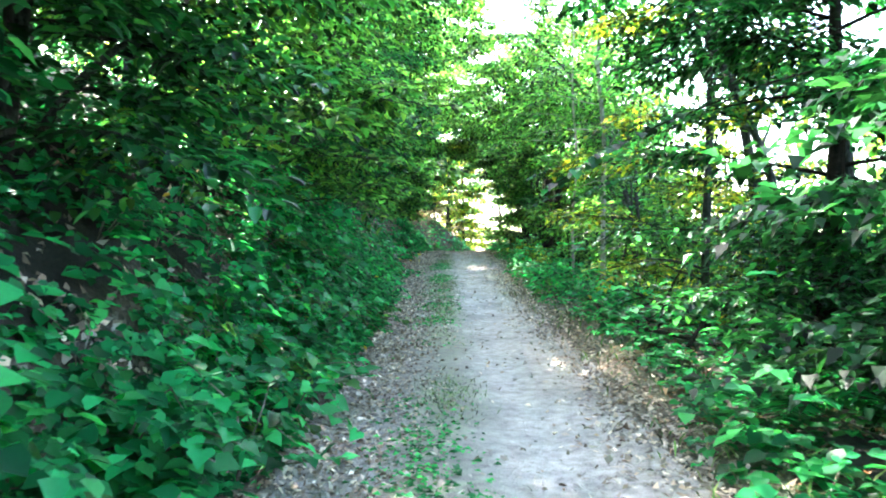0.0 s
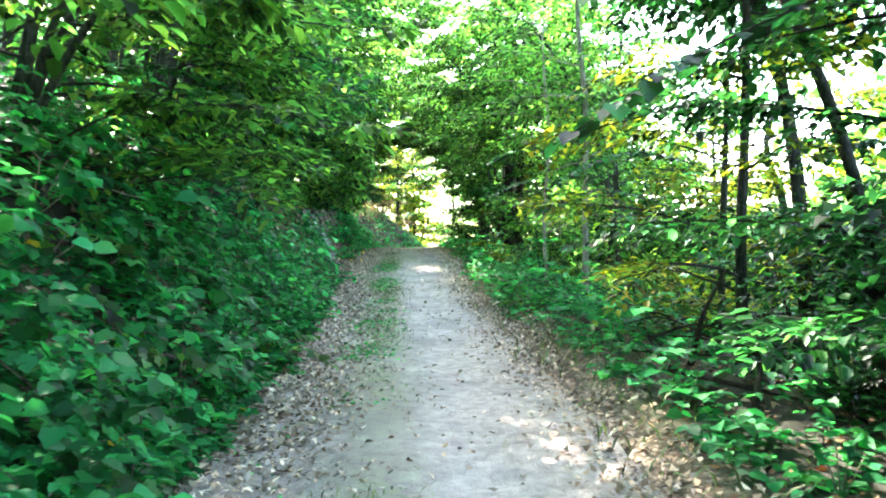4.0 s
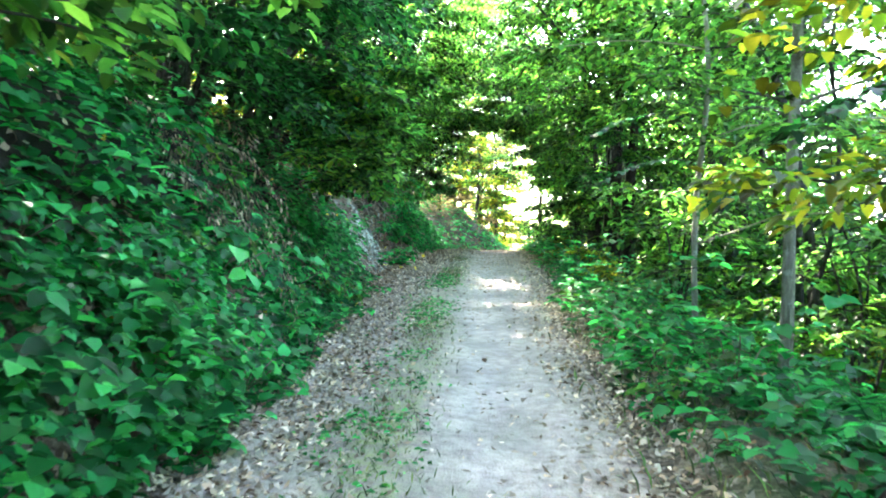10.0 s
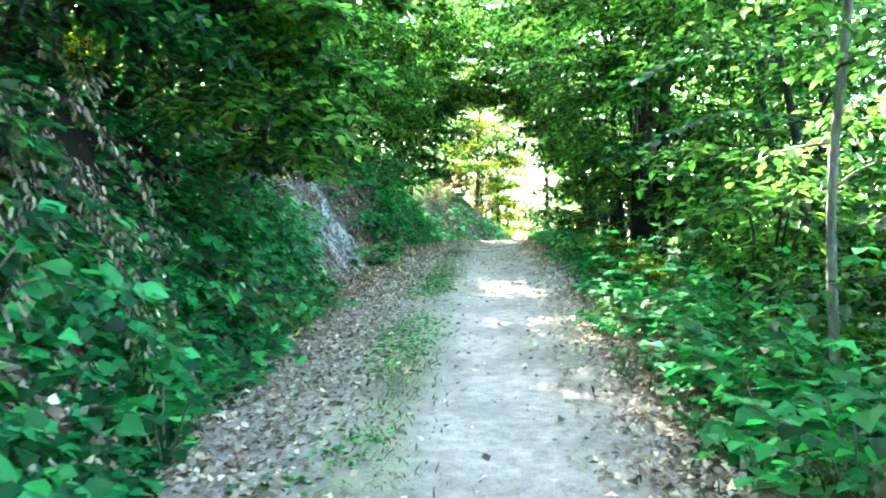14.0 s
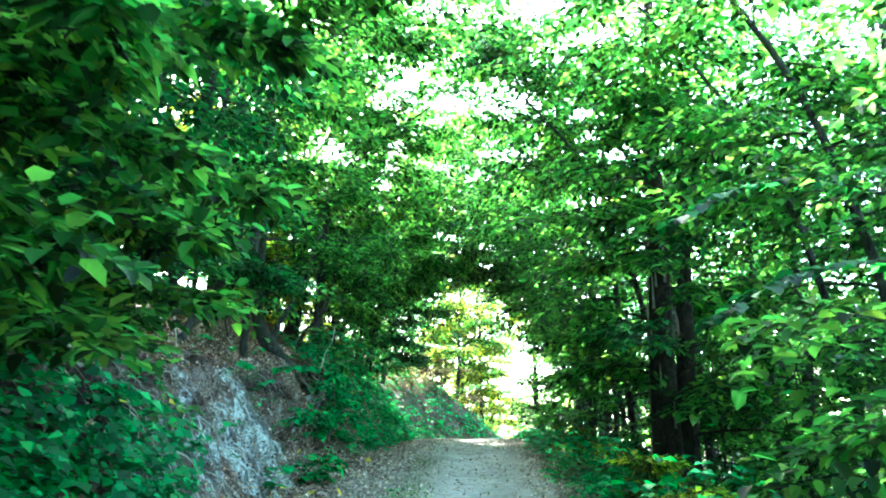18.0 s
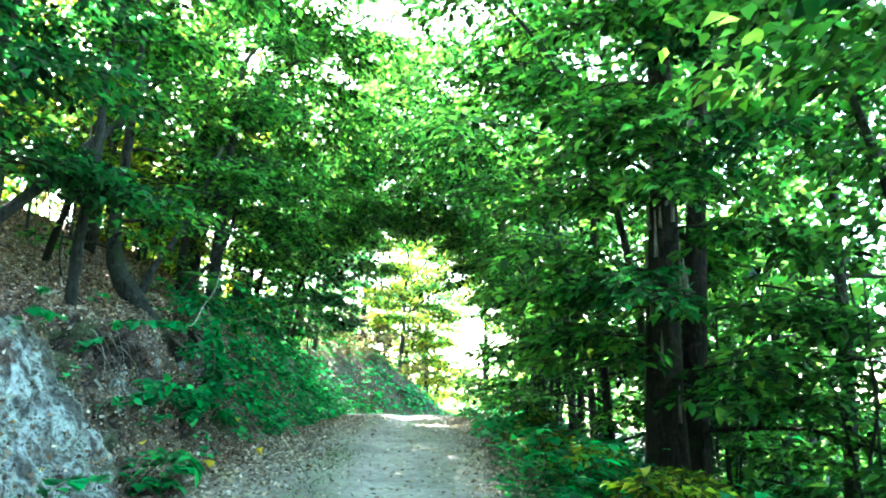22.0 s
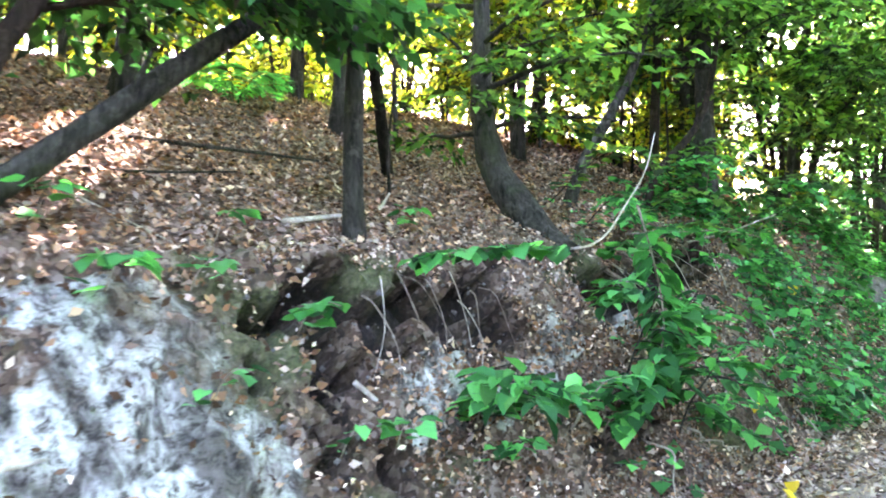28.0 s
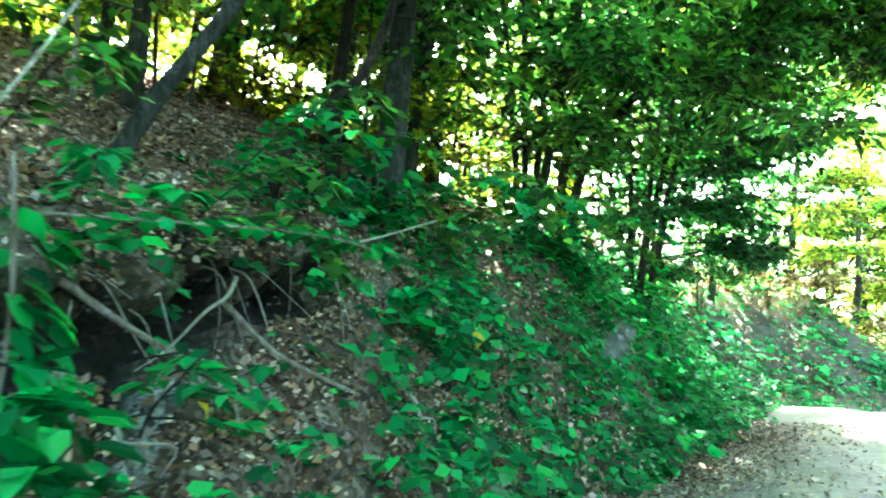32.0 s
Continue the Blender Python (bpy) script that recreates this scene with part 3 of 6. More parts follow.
def curve_points(ctrl, n=14):
    """A smooth line through the control points."""
    c = np.asarray(ctrl, float)
    c = np.concatenate([2 * c[:1] - c[1:2], c, 2 * c[-1:] - c[-2:-1]])
    out = []
    m = len(c) - 3
    for t in np.linspace(0, m - 1e-6, n):
        i, f = int(t), t - int(t)
        p0, p1, p2, p3 = c[i:i + 4]
        out.append(0.5 * (2 * p1 + (p2 - p0) * f + (2 * p0 - 5 * p1 + 4 * p2 - p3) * f * f + (3 * p1 - p0 - 3 * p2 + p3) * f**3))
    return np.array(out)


def keep_clear(at, room=1.25, above=3.0):
    """Which places lie outside the space walked through."""
    mid = np.interp(at[:, 1], [0, 5, 8, 12, 18, 22, 28, 40], [0.05, 0.4, 0.6, 0.5, 1.0, 0.7, 0.6, 0.8])
    high = above > 3.2
    low = at[:, 2] - path_z(at[:, 1]) < above + (2.6 * bumps(at[:, 0], at[:, 1], 1.1, 211) if high else 0.0)
    room = room + (2.4 * bumps(at[:, 2], at[:, 1], 1.3, 213) - 0.2 if high else 0.0)
    by_start = np.sqrt(at[:, 0] ** 2 + (at[:, 1] - 0.3) ** 2 + (at[:, 2] - 1.6) ** 2) < 2.5
    return ~((np.abs(at[:, 0] - mid) < room) & low & (at[:, 1] > -6) & (at[:, 1] < 45)) & ~by_start


def sprays(g, origins, heads, reach, per, leaf, spread=0.5, droop=0.25, flat=0.8):
    """Flat sprays of leaves: per leaves along each twig. Returns leaf arrays and twig tubes' ends."""
    n = len(origins)
    heads = unit(heads)
    t = np.linspace(0.08, 1.0, per)[None, :] + g.normal(0, 0.04, (n, per))
    sidev = unit(np.cross(heads, np.array([0, 0, 1.0]) + g.normal(0, 0.25, (n, 3))))
    upv = np.cross(sidev, heads)
    sgn = np.where(np.arange(per) % 2 == 0, 1.0, -1.0)[None, :] * np.ones((n, 1))
    ln = reach[:, None] * t
    wid = reach[:, None] * spread * np.sin(np.pi * np.clip(t, 0.05, 0.97)) * g.random((n, per))
    at = origins[:, None, :] + heads[:, None, :] * ln[..., None] + sidev[:, None, :] * (sgn * wid)[..., None] + g.normal(0, 1, (n, per, 3)) * reach[:, None, None] * np.array([0.05, 0.05, 0.025])
    at[..., 2] -= droop * reach[:, None] * t**2
    axis = heads[:, None, :] * 0.7 + sidev[:, None, :] * (sgn * 0.9)[..., None] + g.normal(0, 0.3, (n, per, 3)) - np.array([0, 0, 0.25])
    normal = upv[:, None, :] * flat + np.array([0, 0, 0.9]) + g.normal(0, 0.27, (n, per, 3))
    size = leaf * g.uniform(0.62, 1.4, (n, per))
    return at.reshape(-1, 3), axis.reshape(-1, 3), normal.reshape(-1, 3), size.ravel()


def limb_line(g, start, head, length, rise=0.3, sag=0.0, n=6, wander=0.08):
    t = np.linspace(0, 1, n)
    p = start + np.outer(t, unit(head) * length)
    p[:, 2] += rise * length * t - sag * length * t**2
    p[1:] += np.cumsum(g.normal(0, wander * length / n, (n - 1, 3)), 0)
    return p


def tree(base, line, r0, r1, limbs, leaf_count, name="tree", label="", bark_m=None, leaf_m=None, seed=0, leaf=0.09, crown_from=0.3, limb_len=(1.2, 2.6), toward=None, pull=0.0, rise=0.35, reach=(0.4, 0.9), per=26, sag=0.25, room=1.25, above=3.0, category="tree", group="", extra=(), broad=False):
    """A tree on a trunk line: trunk, limbs, twigs and a crown of sprays. line: points in the world."""
    g = np.random.default_rng(seed + 1000)
    root = thing(name, tuple(base), label, category, group)
    off = np.asarray(base, float)
    stems = [curve_points(line, 18)] + [curve_points(e, 14) for e in extra]
    limb_lines = []
    for k, pts in enumerate(stems):
        n = len(pts)
        t = np.linspace(0, 1, n)
        rr = (r1 + (r0 - r1) * (1 - t) ** 0.9) * (1.0 if k == 0 else 0.8)
        rr[0] *= 1.35
        rr[1] *= 1.1
        v, f = tube(pts - off, rr, 10, 0.16, seed + k)
        part("trunk" if k == 0 else "stem", put_mesh("trunk", v, f, 4, bark_m or BARK, True), root)
        for i in range(max(1, limbs // len(stems))):
            s = crown_from + (1 - crown_from) * (i + g.random()) / max(1, limbs // len(stems))
            j = min(n - 2, int(s * (n - 1)))
            st = pts[j] + (pts[j + 1] - pts[j]) * (s * (n - 1) - j)
            ang = g.uniform(0, 2 * np.pi)
            head = np.array([math.cos(ang), math.sin(ang), 0.0])
            if toward is not None:
                head = unit(head + pull * np.asarray(toward, float))
            ll = g.uniform(*limb_len) * (1.15 - 0.6 * s)
            ll_pts = limb_line(g, st, head, ll, rise * g.uniform(0.4, 1.3), sag * g.uniform(0.5, 1.4))
            for _ in range(4):
                if not keep_clear(ll_pts, room, above).all():
                    ll_pts = st + (ll_pts - st) * 0.6
            limb_lines.append(ll_pts)
            lr = max(0.006, min(0.028, rr[j] * 0.4))
            v, f = tube(ll_pts - off, np.linspace(lr, 0.004, len(ll_pts)), 4, 0.1, seed + i)
            part("limb", put_mesh("limb", v, f, 4, bark_m or BARK, True), root)
    count = max(4, int(leaf_count * LUSH) // per)
    L = np.array(limb_lines)
    which = g.integers(0, len(L), count)
    s = np.clip(g.beta(2.0, 1.2, count), 0.12, 0.999) * (L.shape[1] - 1)
    i = np.minimum(s.astype(int), L.shape[1] - 2)
    f_ = (s - i)[:, None]
    org = L[which, i] * (1 - f_) + L[which, i + 1] * f_
    out = unit(L[which, -1] - L[which, 0])
    ang = g.normal(0, 0.9, count)
    heads = np.stack([out[:, 0] * np.cos(ang) - out[:, 1] * np.sin(ang), out[:, 0] * np.sin(ang) + out[:, 1] * np.cos(ang), out[:, 2] * 0.35 + g.normal(0.02, 0.13, count)], 1)
    rch = g.uniform(*reach, count)
    at, axis, nor, size = sprays(g, org, heads, rch, per, leaf)
    ok = keep_clear(at, room, above)
    ok &= at[:, 2] > height(at[:, 0], at[:, 1]) + 0.03
    v, f = (broad_leaves if broad else leaf_quads)(at[ok] - off, axis[ok], nor[ok], size[ok], size[ok] * 0.62)
    part("crown", put_mesh("crown", v, f, 4, leaf_m or LEAF), root)
    tw = [tube(np.stack([o - off, o + h * q * 0.45 - off, o + h * q * 0.9 - off - np.array([0, 0, 0.15 * q])]), [0.006, 0.0045, 0.002], 4) for o, h, q in zip(org[::14], unit(heads)[::14], rch[::14]) if keep_clear((o + h * q)[None], room, above)[0]]
    if tw:
        v, f = joined(tw)
        tagged(part("twig_spray", put_mesh("twig_spray", v, f, 4, bark_m or BARK), root), kind="stuff")
    return root


def standing(x, y, tall, lean=(0.0, 0.0), sway=0.15, seed=0, sink=0.12):
    """Base and line of an upright trunk."""
    g = np.random.default_rng(seed)
    z = float(height(x, y)) - sink
    t = np.linspace(0, 1, 6)
    p = np.stack([x + lean[0] * t + g.normal(0, sway, 6) * t, y + lean[1] * t + g.normal(0, sway, 6) * t, z + tall * t], 1)
    return (x, y, z), p


# trees beside the track, on the falling side
RIGHT = [
    # x, y, height, base radius, tone of bark, limbs, leaves, lean, start of crown
    (4.0, 11.4, 8.0, 0.07, 0, 24, 9000, (0.1, 0.2), 0.1),
    (4.45, 8.8, 8.0, 0.13, 1, 36, 24000, (0.3, -0.3), 0.06),
    (3.39, 15.84, 9.0, 0.06, 2, 16, 5000, (0.1, 0.0), 0.3),
    (3.1, 17.6, 8.0, 0.035, 2, 22, 7000, (0.05, 0.0), 0.15),
    (3.95, 16.9, 4.5, 0.03, 0, 20, 4500, (0.4, -0.2), 0.1),
    (4.9, 14.0, 8.0, 0.06, 0, 18, 5000, (0.3, 0.0), 0.1),
    (5.4, 20.5, 8.5, 0.07, 0, 24, 9000, (0.0, 0.0), 0.1),
    (5.8, 24.0, 9.0, 0.08, 0, 34, 13000, (0.0, 0.0), 0.06),
    (4.9, 6.0, 8.0, 0.1, 1, 32, 26000, (0.3, 0.2), 0.08),
    (4.0, 3.2, 7.0, 0.08, 0, 26, 16000, (0.2, 0.2), 0.1),
    (4.2, 31.2, 9.0, 0.08, 0, 28, 8000, (-0.6, 0.0), 0.05),
    (4.6, 36.0, 9.0, 0.1, 0, 26, 8000, (-0.8, 0.0), 0.05),
    (6.4, 28.5, 9.5, 0.1, 0, 28, 12000, (0.0, 0.0), 0.04),
    (4.6, 41.0, 9.0, 0.1, 0, 26, 14000, (-0.6, 0.0), 0.06),
    (7.2, 31.5, 10.5, 0.1, 0, 24, 9000, (-0.4, 0.0), 0.25),
    (6.8, 25.6, 9.5, 0.09, 0, 24, 7000, (-0.3, 0.0), 0.25),
]
for k, (x, y, tall, r, tone, limbs, leaves, lean, low) in enumerate(RIGHT):
    base, line = standing(x, y, tall, lean, 0.12, k)
    tree(base, line, r, 0.015, limbs, leaves if k < 6 else leaves * 0.74, "tree", ("slender dark tree", "dark many-limbed tree", "slim pale-barked tree")[tone] + " with layered green leaves beside the track", (BARK, BARK_DARK, BARK_PALE)[tone], LEAF_GOLD if k in (0, 5) else LEAF if k in (1, 8, 9) else LEAF_LIGHT, 20 + k, 0.1 if k < 6 else 0.125, low, (1.0, 2.6), (-0.6, -0.2, 0), 0.5, 0.35, broad=k < 6, per=32, reach=(0.5, 1.0), group="trees beside the track")

# the great double-stemmed tree
base, line = standing(3.85, 27.6, 10.0, (0.1, 0.3), 0.1, 70)
extra = [(4.2, 27.75, base[2]), (4.28, 27.8, base[2] + 2.2), (4.5, 28.0, base[2] + 5), (4.9, 28.3, base[2] + 9)]
great_tree = tree(base, line, 0.22, 0.05, 60, 22000, "tree", "large dark double-stemmed tree with shaggy bark", BARK_DARK, LEAF_LIGHT, 71, 0.13, 0.13, (0.9, 3.0), (-0.6, -0.4, 0), 0.5, 0.3, extra=[extra], broad=True, per=34, reach=(0.5, 1.1), group="trees beside the track")

# young trees that fill the space between them
SAPLINGS = [(3.45, 19.9, 2.1), (4.6, 16.9, 2.2), (5.4, 26.2, 3.4), (4.9, 30.4, 3.0), (6.0, 31.5, 3.6), (6.2, 21.6, 2.4), (5.0, 10.2, 2.6), (5.0, 8.0, 3.0), (4.9, 6.6, 2.6), (5.9, 11.2, 3.6), (6.4, 7.6, 4.0), (6.8, 10.0, 4.0), (4.4, 4.4, 2.4), (5.6, 33.2, 4.0), (6.6, 25.6, 4.4), (5.4, 29.6, 4.0), (4.0, 38.4, 2.8), (3.9, 5.2, 2.0), (4.6, 9.6, 2.0), (5.4, 12.6, 2.4), (6.2, 13.6, 2.6), (5.2, 8.9, 2.2)]
for k, (x, y, tall) in enumerate(SAPLINGS):
    base, line = standing(x, y, tall, (-0.2, -0.1), 0.08, 600 + k)
    g = np.random.default_rng(620 + k)
    extra = [[(x + 0.05 * a, y + 0.05 * b, base[2]), (x + 0.3 * a, y + 0.3 * b, base[2] + tall * 0.5), (x + 0.7 * a, y + 0.7 * b, base[2] + tall * 0.9)] for a, b in g.uniform(-1, 1, (3, 2))]
    tree(base, line, 0.025, 0.008, 20, 5200, "sapling", "bushy young tree with fresh green leaves", BARK, LEAF_LIGHT if k in (0, 1, 2, 3, 5, 14, 15) else LEAF, 640 + k, 0.1, 0.06, (0.6, 1.5), None, 0, 0.25, extra=extra, broad=y < 24, per=28, reach=(0.35, 0.8), group="saplings beside the track", category="sapling")

# The last two are added to keep sun off the bank by the start.
for k, (x, y) in enumerate([(-3.9, 2.0), (-4.4, 4.2), (-3.9, 16.2), (-5.3, 9.4), (-6.4, 11.4)]):
    base, line = standing(x, y, 6.5, (0.6, 0.2), 0.15, 680 + k)
    tree(base, line, 0.11, 0.02, 26, 22000 if y < 5 else 8000, "tree", "dark-stemmed leafy tree above the bank", BARK_DARK, LEAF, 690 + k, 0.12, 0.08, (1.0, 2.4), (0.6, 0, 0), 0.3, 0.2, per=30, reach=(0.5, 1.0), group="trees on the bank")

# hazels on the bank, arching over the track
BANK = [(-3.0, 3.0), (-2.9, 4.8), (-2.7, 7.2), (-2.9, 9.6), (-2.7, 12.2), (-3.2, 14.2), (-2.9, 17.4), (-3.1, 19.6), (-3.3, 21.5), (-3.6, 0.5), (-4.3, 6.0), (-4.5, 16.0), (-4.4, 20.4)]
for k, (x, y) in enumerate(BANK):
    g = np.random.default_rng(300 + k)
    z = float(height(x, y)) - 0.1
    tall = g.uniform(3.2, 4.8) if k < 9 else 5.5
    line = [(x, y, z), (x + 0.3, y, z + tall * 0.35), (x + 0.9, y + 0.1, z + tall * 0.7), (x + 1.7, y + 0.3, z + tall)]
    extra = []
    for j in range(4):
        a = g.uniform(-1.2, 1.2)
        rr = g.uniform(0.8, 2.0)
        hh = tall * g.uniform(0.35, 0.95)
        dx, dy = rr * math.cos(a), rr * math.sin(a)
        extra.append([(x + 0.1 * dx, y + 0.1 * dy, z), (x + 0.35 * dx, y + 0.35 * dy, z + hh * 0.4), (x + 0.7 * dx, y + 0.7 * dy, z + hh * 0.75), (x + dx, y + dy, z + hh)])
    tree((x, y, z), line, 0.05, 0.012, 34, (7000 if k == 5 else 6000 if 2 < k < 5 else 14000) if k < 8 else 6000 if k == 8 else 4500, "hazel_tree", "leafy green hazel arching from the bank", BARK, LEAF_LIGHT if k in (2, 3, 4) else LEAF, 330 + k, 0.1, 0.1, (0.8, 1.9), (1, 0, 0), 0.7, 0.12, extra=extra, broad=k < 8, per=32, reach=(0.4, 0.95), room=1.05 if k < 9 else 1.25, above=2.9, group="hazels on the bank", category="tree")

# leafy trees of the bank farther on, hanging over the track
for k, (x, y, tall, n) in enumerate([(-2.9, 35.8, 6.0, 26000), (-2.4, 38.6, 6.5, 24000), (-3.4, 33.8, 7.0, 5000), (-3.0, 42.0, 6.5, 20000), (-4.4, 31.4, 7.0, 3000)]):
    base, line = standing(x, y, tall, (1.2, -0.3), 0.1, 700 + k)
    g = np.random.default_rng(720 + k)
    extra = [[(x + 0.1 * a, y + 0.1 * b, base[2]), (x + 0.4 * a, y + 0.4 * b, base[2] + tall * 0.4), (x + a, y + b, base[2] + tall * 0.85)] for a, b in g.uniform(-1, 1.4, (3, 2))]
    tree(base, line, 0.06, 0.012, 36, n * 0.8, "tree", "leafy many-stemmed tree leaning from the bank", BARK, LEAF_LIGHT if k in (0, 2, 4) else LEAF, 740 + k, 0.118, 0.12 if k in (1, 3) else 0.24, (1.0, 2.3), (1, -0.3, 0), 0.6, 0.25, extra=extra, per=32, reach=(0.5, 1.0), group="trees on the bank")

# taller trees whose tops meet over the track
for k, (x, y, tall, n, over) in enumerate([(-3.6, 8.4, 7.0, 2500, 4.2), (-3.5, 12.0, 6.6, 3000, 3.0), (-3.6, 15.6, 6.6, 5000, 3.8), (-3.7, 19.4, 6.6, 16000, 3.8), (-3.4, 23.2, 7.0, 22000, 3.8), (-4.6, 28.9, 6.6, 18000, 5.4), (-3.6, 34.0, 6.6, 16000, 4.2), (-3.2, 37.4, 6.6, 16000, 4.0), (-3.2, 41.0, 7.0, 16000, 4.0), (4.9, 18.6, 7.4, 7000, -3.2), (5.6, 23.8, 8.4, 12000, -3.0), (6.2, 26.2, 8.4, 9000, -3.0), (4.5, 30.0, 8.6, 13000, -3.4), (4.5, 33.6, 7.2, 6000, -3.2), (4.3, 38.2, 7.0, 12000, -3.2), (5.0, 43.5, 8.0, 16000, -3.6), (-2.6, 46.0, 7.0, 14000, 3.4), (-3.4, 50.0, 7.0, 14000, 5.0), (6.8, 49.0, 8.5, 14000, -4.0), (-1.0, 55.0, 7.0, 12000, 5.0), (5.0, 10.4, 8.0, 10000, -5.4)]):
    z = float(height(x, y)) - 0.1
    line = [(x, y, z), (x + over * 0.08, y, z + tall * 0.35), (x + over * 0.35, y + 0.1, z + tall * 0.7), (x + over, y - 0.2, z + tall)]
    side = 1 if over > 0 else -1
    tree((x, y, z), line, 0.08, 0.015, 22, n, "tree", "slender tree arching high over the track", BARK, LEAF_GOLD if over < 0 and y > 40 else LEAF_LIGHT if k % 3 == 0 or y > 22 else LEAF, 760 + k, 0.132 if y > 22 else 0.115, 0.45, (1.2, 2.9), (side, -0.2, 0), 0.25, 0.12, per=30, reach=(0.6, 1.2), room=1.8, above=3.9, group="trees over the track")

# crowns that close the far end of the tunnel of leaves
for k, (x, y, over, low, n) in enumerate([(4.5, 39.0, -4.4, 4.6, 13000), (-2.9, 37.2, 4.6, 4.9, 13000), (4.6, 35.2, -4.0, 5.4, 9000)]):
    z = float(height(x, y)) - 0.1
    top = float(path_z(y)) + low
    line = [(x, y, z), (x + over * 0.06, y, z + 0.55 * (top - z)), (x + over * 0.4, y - 0.2, top), (x + over, y - 0.4, top + 0.7)]
    tree((x, y, z), line, 0.08, 0.015, 26, n, "tree", "leafy tree bowed low across the far track", BARK, LEAF_LIGHT, 1100 + k, 0.115, 0.4, (0.8, 1.9), (0.0, -0.3, 0), 0.2, 0.1, per=30, reach=(0.5, 1.0), sag=0.3, room=1.9, above=3.5, group="trees over the track")

# unseen trees behind the start of the walk, added to block light
for k, (x, y) in enumerate([(-3.6, -3.5), (3.8, -3.5), (-2.8, -6.5), (3.4, -7.0), (0.5, -13.0), (-4.0, -11.0), (5.0, -11.0), (5.4, -0.5)]):
    base, line = standing(x, y, 7.5, (-0.25 * x, 0), 0.15, 560 + k)
    tree(base, line, 0.09, 0.02, 12, 4500, "tree", "unseen leafy tree added behind the start to block light", BARK, LEAF, 570 + k, 0.1 if y > -4 else 0.16, 0.08, (1.2, 3.0), None, 0, 0.25, per=24, reach=(0.6, 1.2), group="trees beside the track")

# tall trees that close the roof of leaves; many unseen, added for shade
for k, (x, y, tall, over) in enumerate([(-5.0, 1.5, 10.0, 4.2), (-4.8, 3.6, 9.0, 2.6), (5.4, 12.4, 10.0, -4.0), (-5.4, 5.4, 10.0, 3.0), (5.6, 8.0, 9.0, -0.8), (6.4, 11.6, 9.0, -0.8), (5.4, 4.4, 9.0, -0.6), (4.8, -1.5, 10.0, -3.6), (-4.8, -2.2, 9.0, 4.0), (4.8, -5.5, 9.5, -4.6), (-5.0, -6.5, 9.0, 5.0), (-5.6, 25.4, 10.0, 4.2), (-5.0, 17.0, 9.0, 4.8), (-5.0, 22.0, 9.0, 5.0), (-4.8, 27.0, 8.6, 5.6), (-5.2, 33.0, 8.6, 5.4), (-5.0, 37.0, 9.0, 5.4), (5.8, 38.0, 10.0, -4.6), (5.8, 31.6, 10.5, -3.8), (-4.6, 41.5, 9.0, 5.0), (5.6, 43.0, 10.0, -4.4), (-4.4, 45.5, 9.0, 5.0)]):
    z = float(height(x, y)) - 0.1
    line = [(x, y, z), (x + over * 0.1, y, z + tall * 0.4), (x + over * 0.4, y + 0.1, z + tall * 0.72), (x + over, y - 0.2, z + tall)]
    # The paler leaf beyond y 24 puts brighter light into the crown colour.
    tree((x, y, z), line, 0.1, 0.02, 14, 10500 if y > 24 else 7600, "tree", "tall tree with its top high over the track, added to close the leaf roof", BARK, LEAF_LIGHT if y > 24 else LEAF, 780 + k, 0.2, 0.5, (1.4, 3.2), None, 0, 0.12, per=26, reach=(0.7, 1.3), room=2.0, above=5.0, group="trees over the track")

# trees on the crest of the bank
CREST = [(-5.5, 3), (-6.2, 8.5), (-6.3, 16.4), (-6.3, 18.5), (-6.4, 23.2), (-6.6, 26.6), (-6.4, 29.8), (-7.6, 30.8), (-5.4, 33.4), (-6.8, 36.0), (-4.6, 36.4), (-5.0, 39.5), (-9.5, 23.0), (-9.0, 34.0), (-9.4, 28.4), (-11.0, 31.0), (-11.0, 25.5)]
for k, (x, y) in enumerate(CREST):
    base, line = standing(x, y, 7.5 + (k % 3), (0.5, 0.1), 0.2, 400 + k)
    tree(base, line, 0.085, 0.02, 17, (10000 if k < 2 else 7000) if k < 6 else 3000, "tree", "tall slender tree on the crest of the bank", BARK, LEAF_GOLD if k > 5 or y > 22 else LEAF, 420 + k, 0.115, 0.22 if k > 4 else 0.1, (1.2, 2.6), (0.5, -0.3, 0), 0.4, 0.3, per=28, reach=(0.5, 1.1), group="trees on the bank")

# trees about the clearing
# (8.0, 5.0) stands out of view, added to block light from the right.
FAR = [(5.6, 46.0), (3.55, 46.5), (-3.2, 46.5), (0.6, 57.0), (2.2, 63.0), (1.3, 59.5), (7.4, 62.0), (-1.4, 52.0), (0.3, 53.6), (1.5, 56.0), (-0.6, 58.5), (-2.0, 54.0), (9.0, 50.0), (1.5, 62.0), (7.0, 60.0), (12.0, 44.0), (9.5, 36.0), (9.0, 30.0), (8.6, 33.5), (8.4, 22.0), (10.4, 26.0), (7.4, 17.0), (8.0, 5.0), (7.6, 1.5)]
for k, (x, y) in enumerate(FAR):
    base, line = standing(x, y, 5.5 if 6.5 < x < 11 and y < 27 else 9.0 if y > 20 else 5.0, (0, 0), 0.2, 500 + k)
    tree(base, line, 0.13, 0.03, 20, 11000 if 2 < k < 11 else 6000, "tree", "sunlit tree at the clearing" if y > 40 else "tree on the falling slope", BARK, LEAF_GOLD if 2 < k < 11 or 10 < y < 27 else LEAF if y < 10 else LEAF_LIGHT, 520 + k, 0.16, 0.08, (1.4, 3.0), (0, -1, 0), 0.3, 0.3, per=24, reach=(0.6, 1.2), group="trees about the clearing")

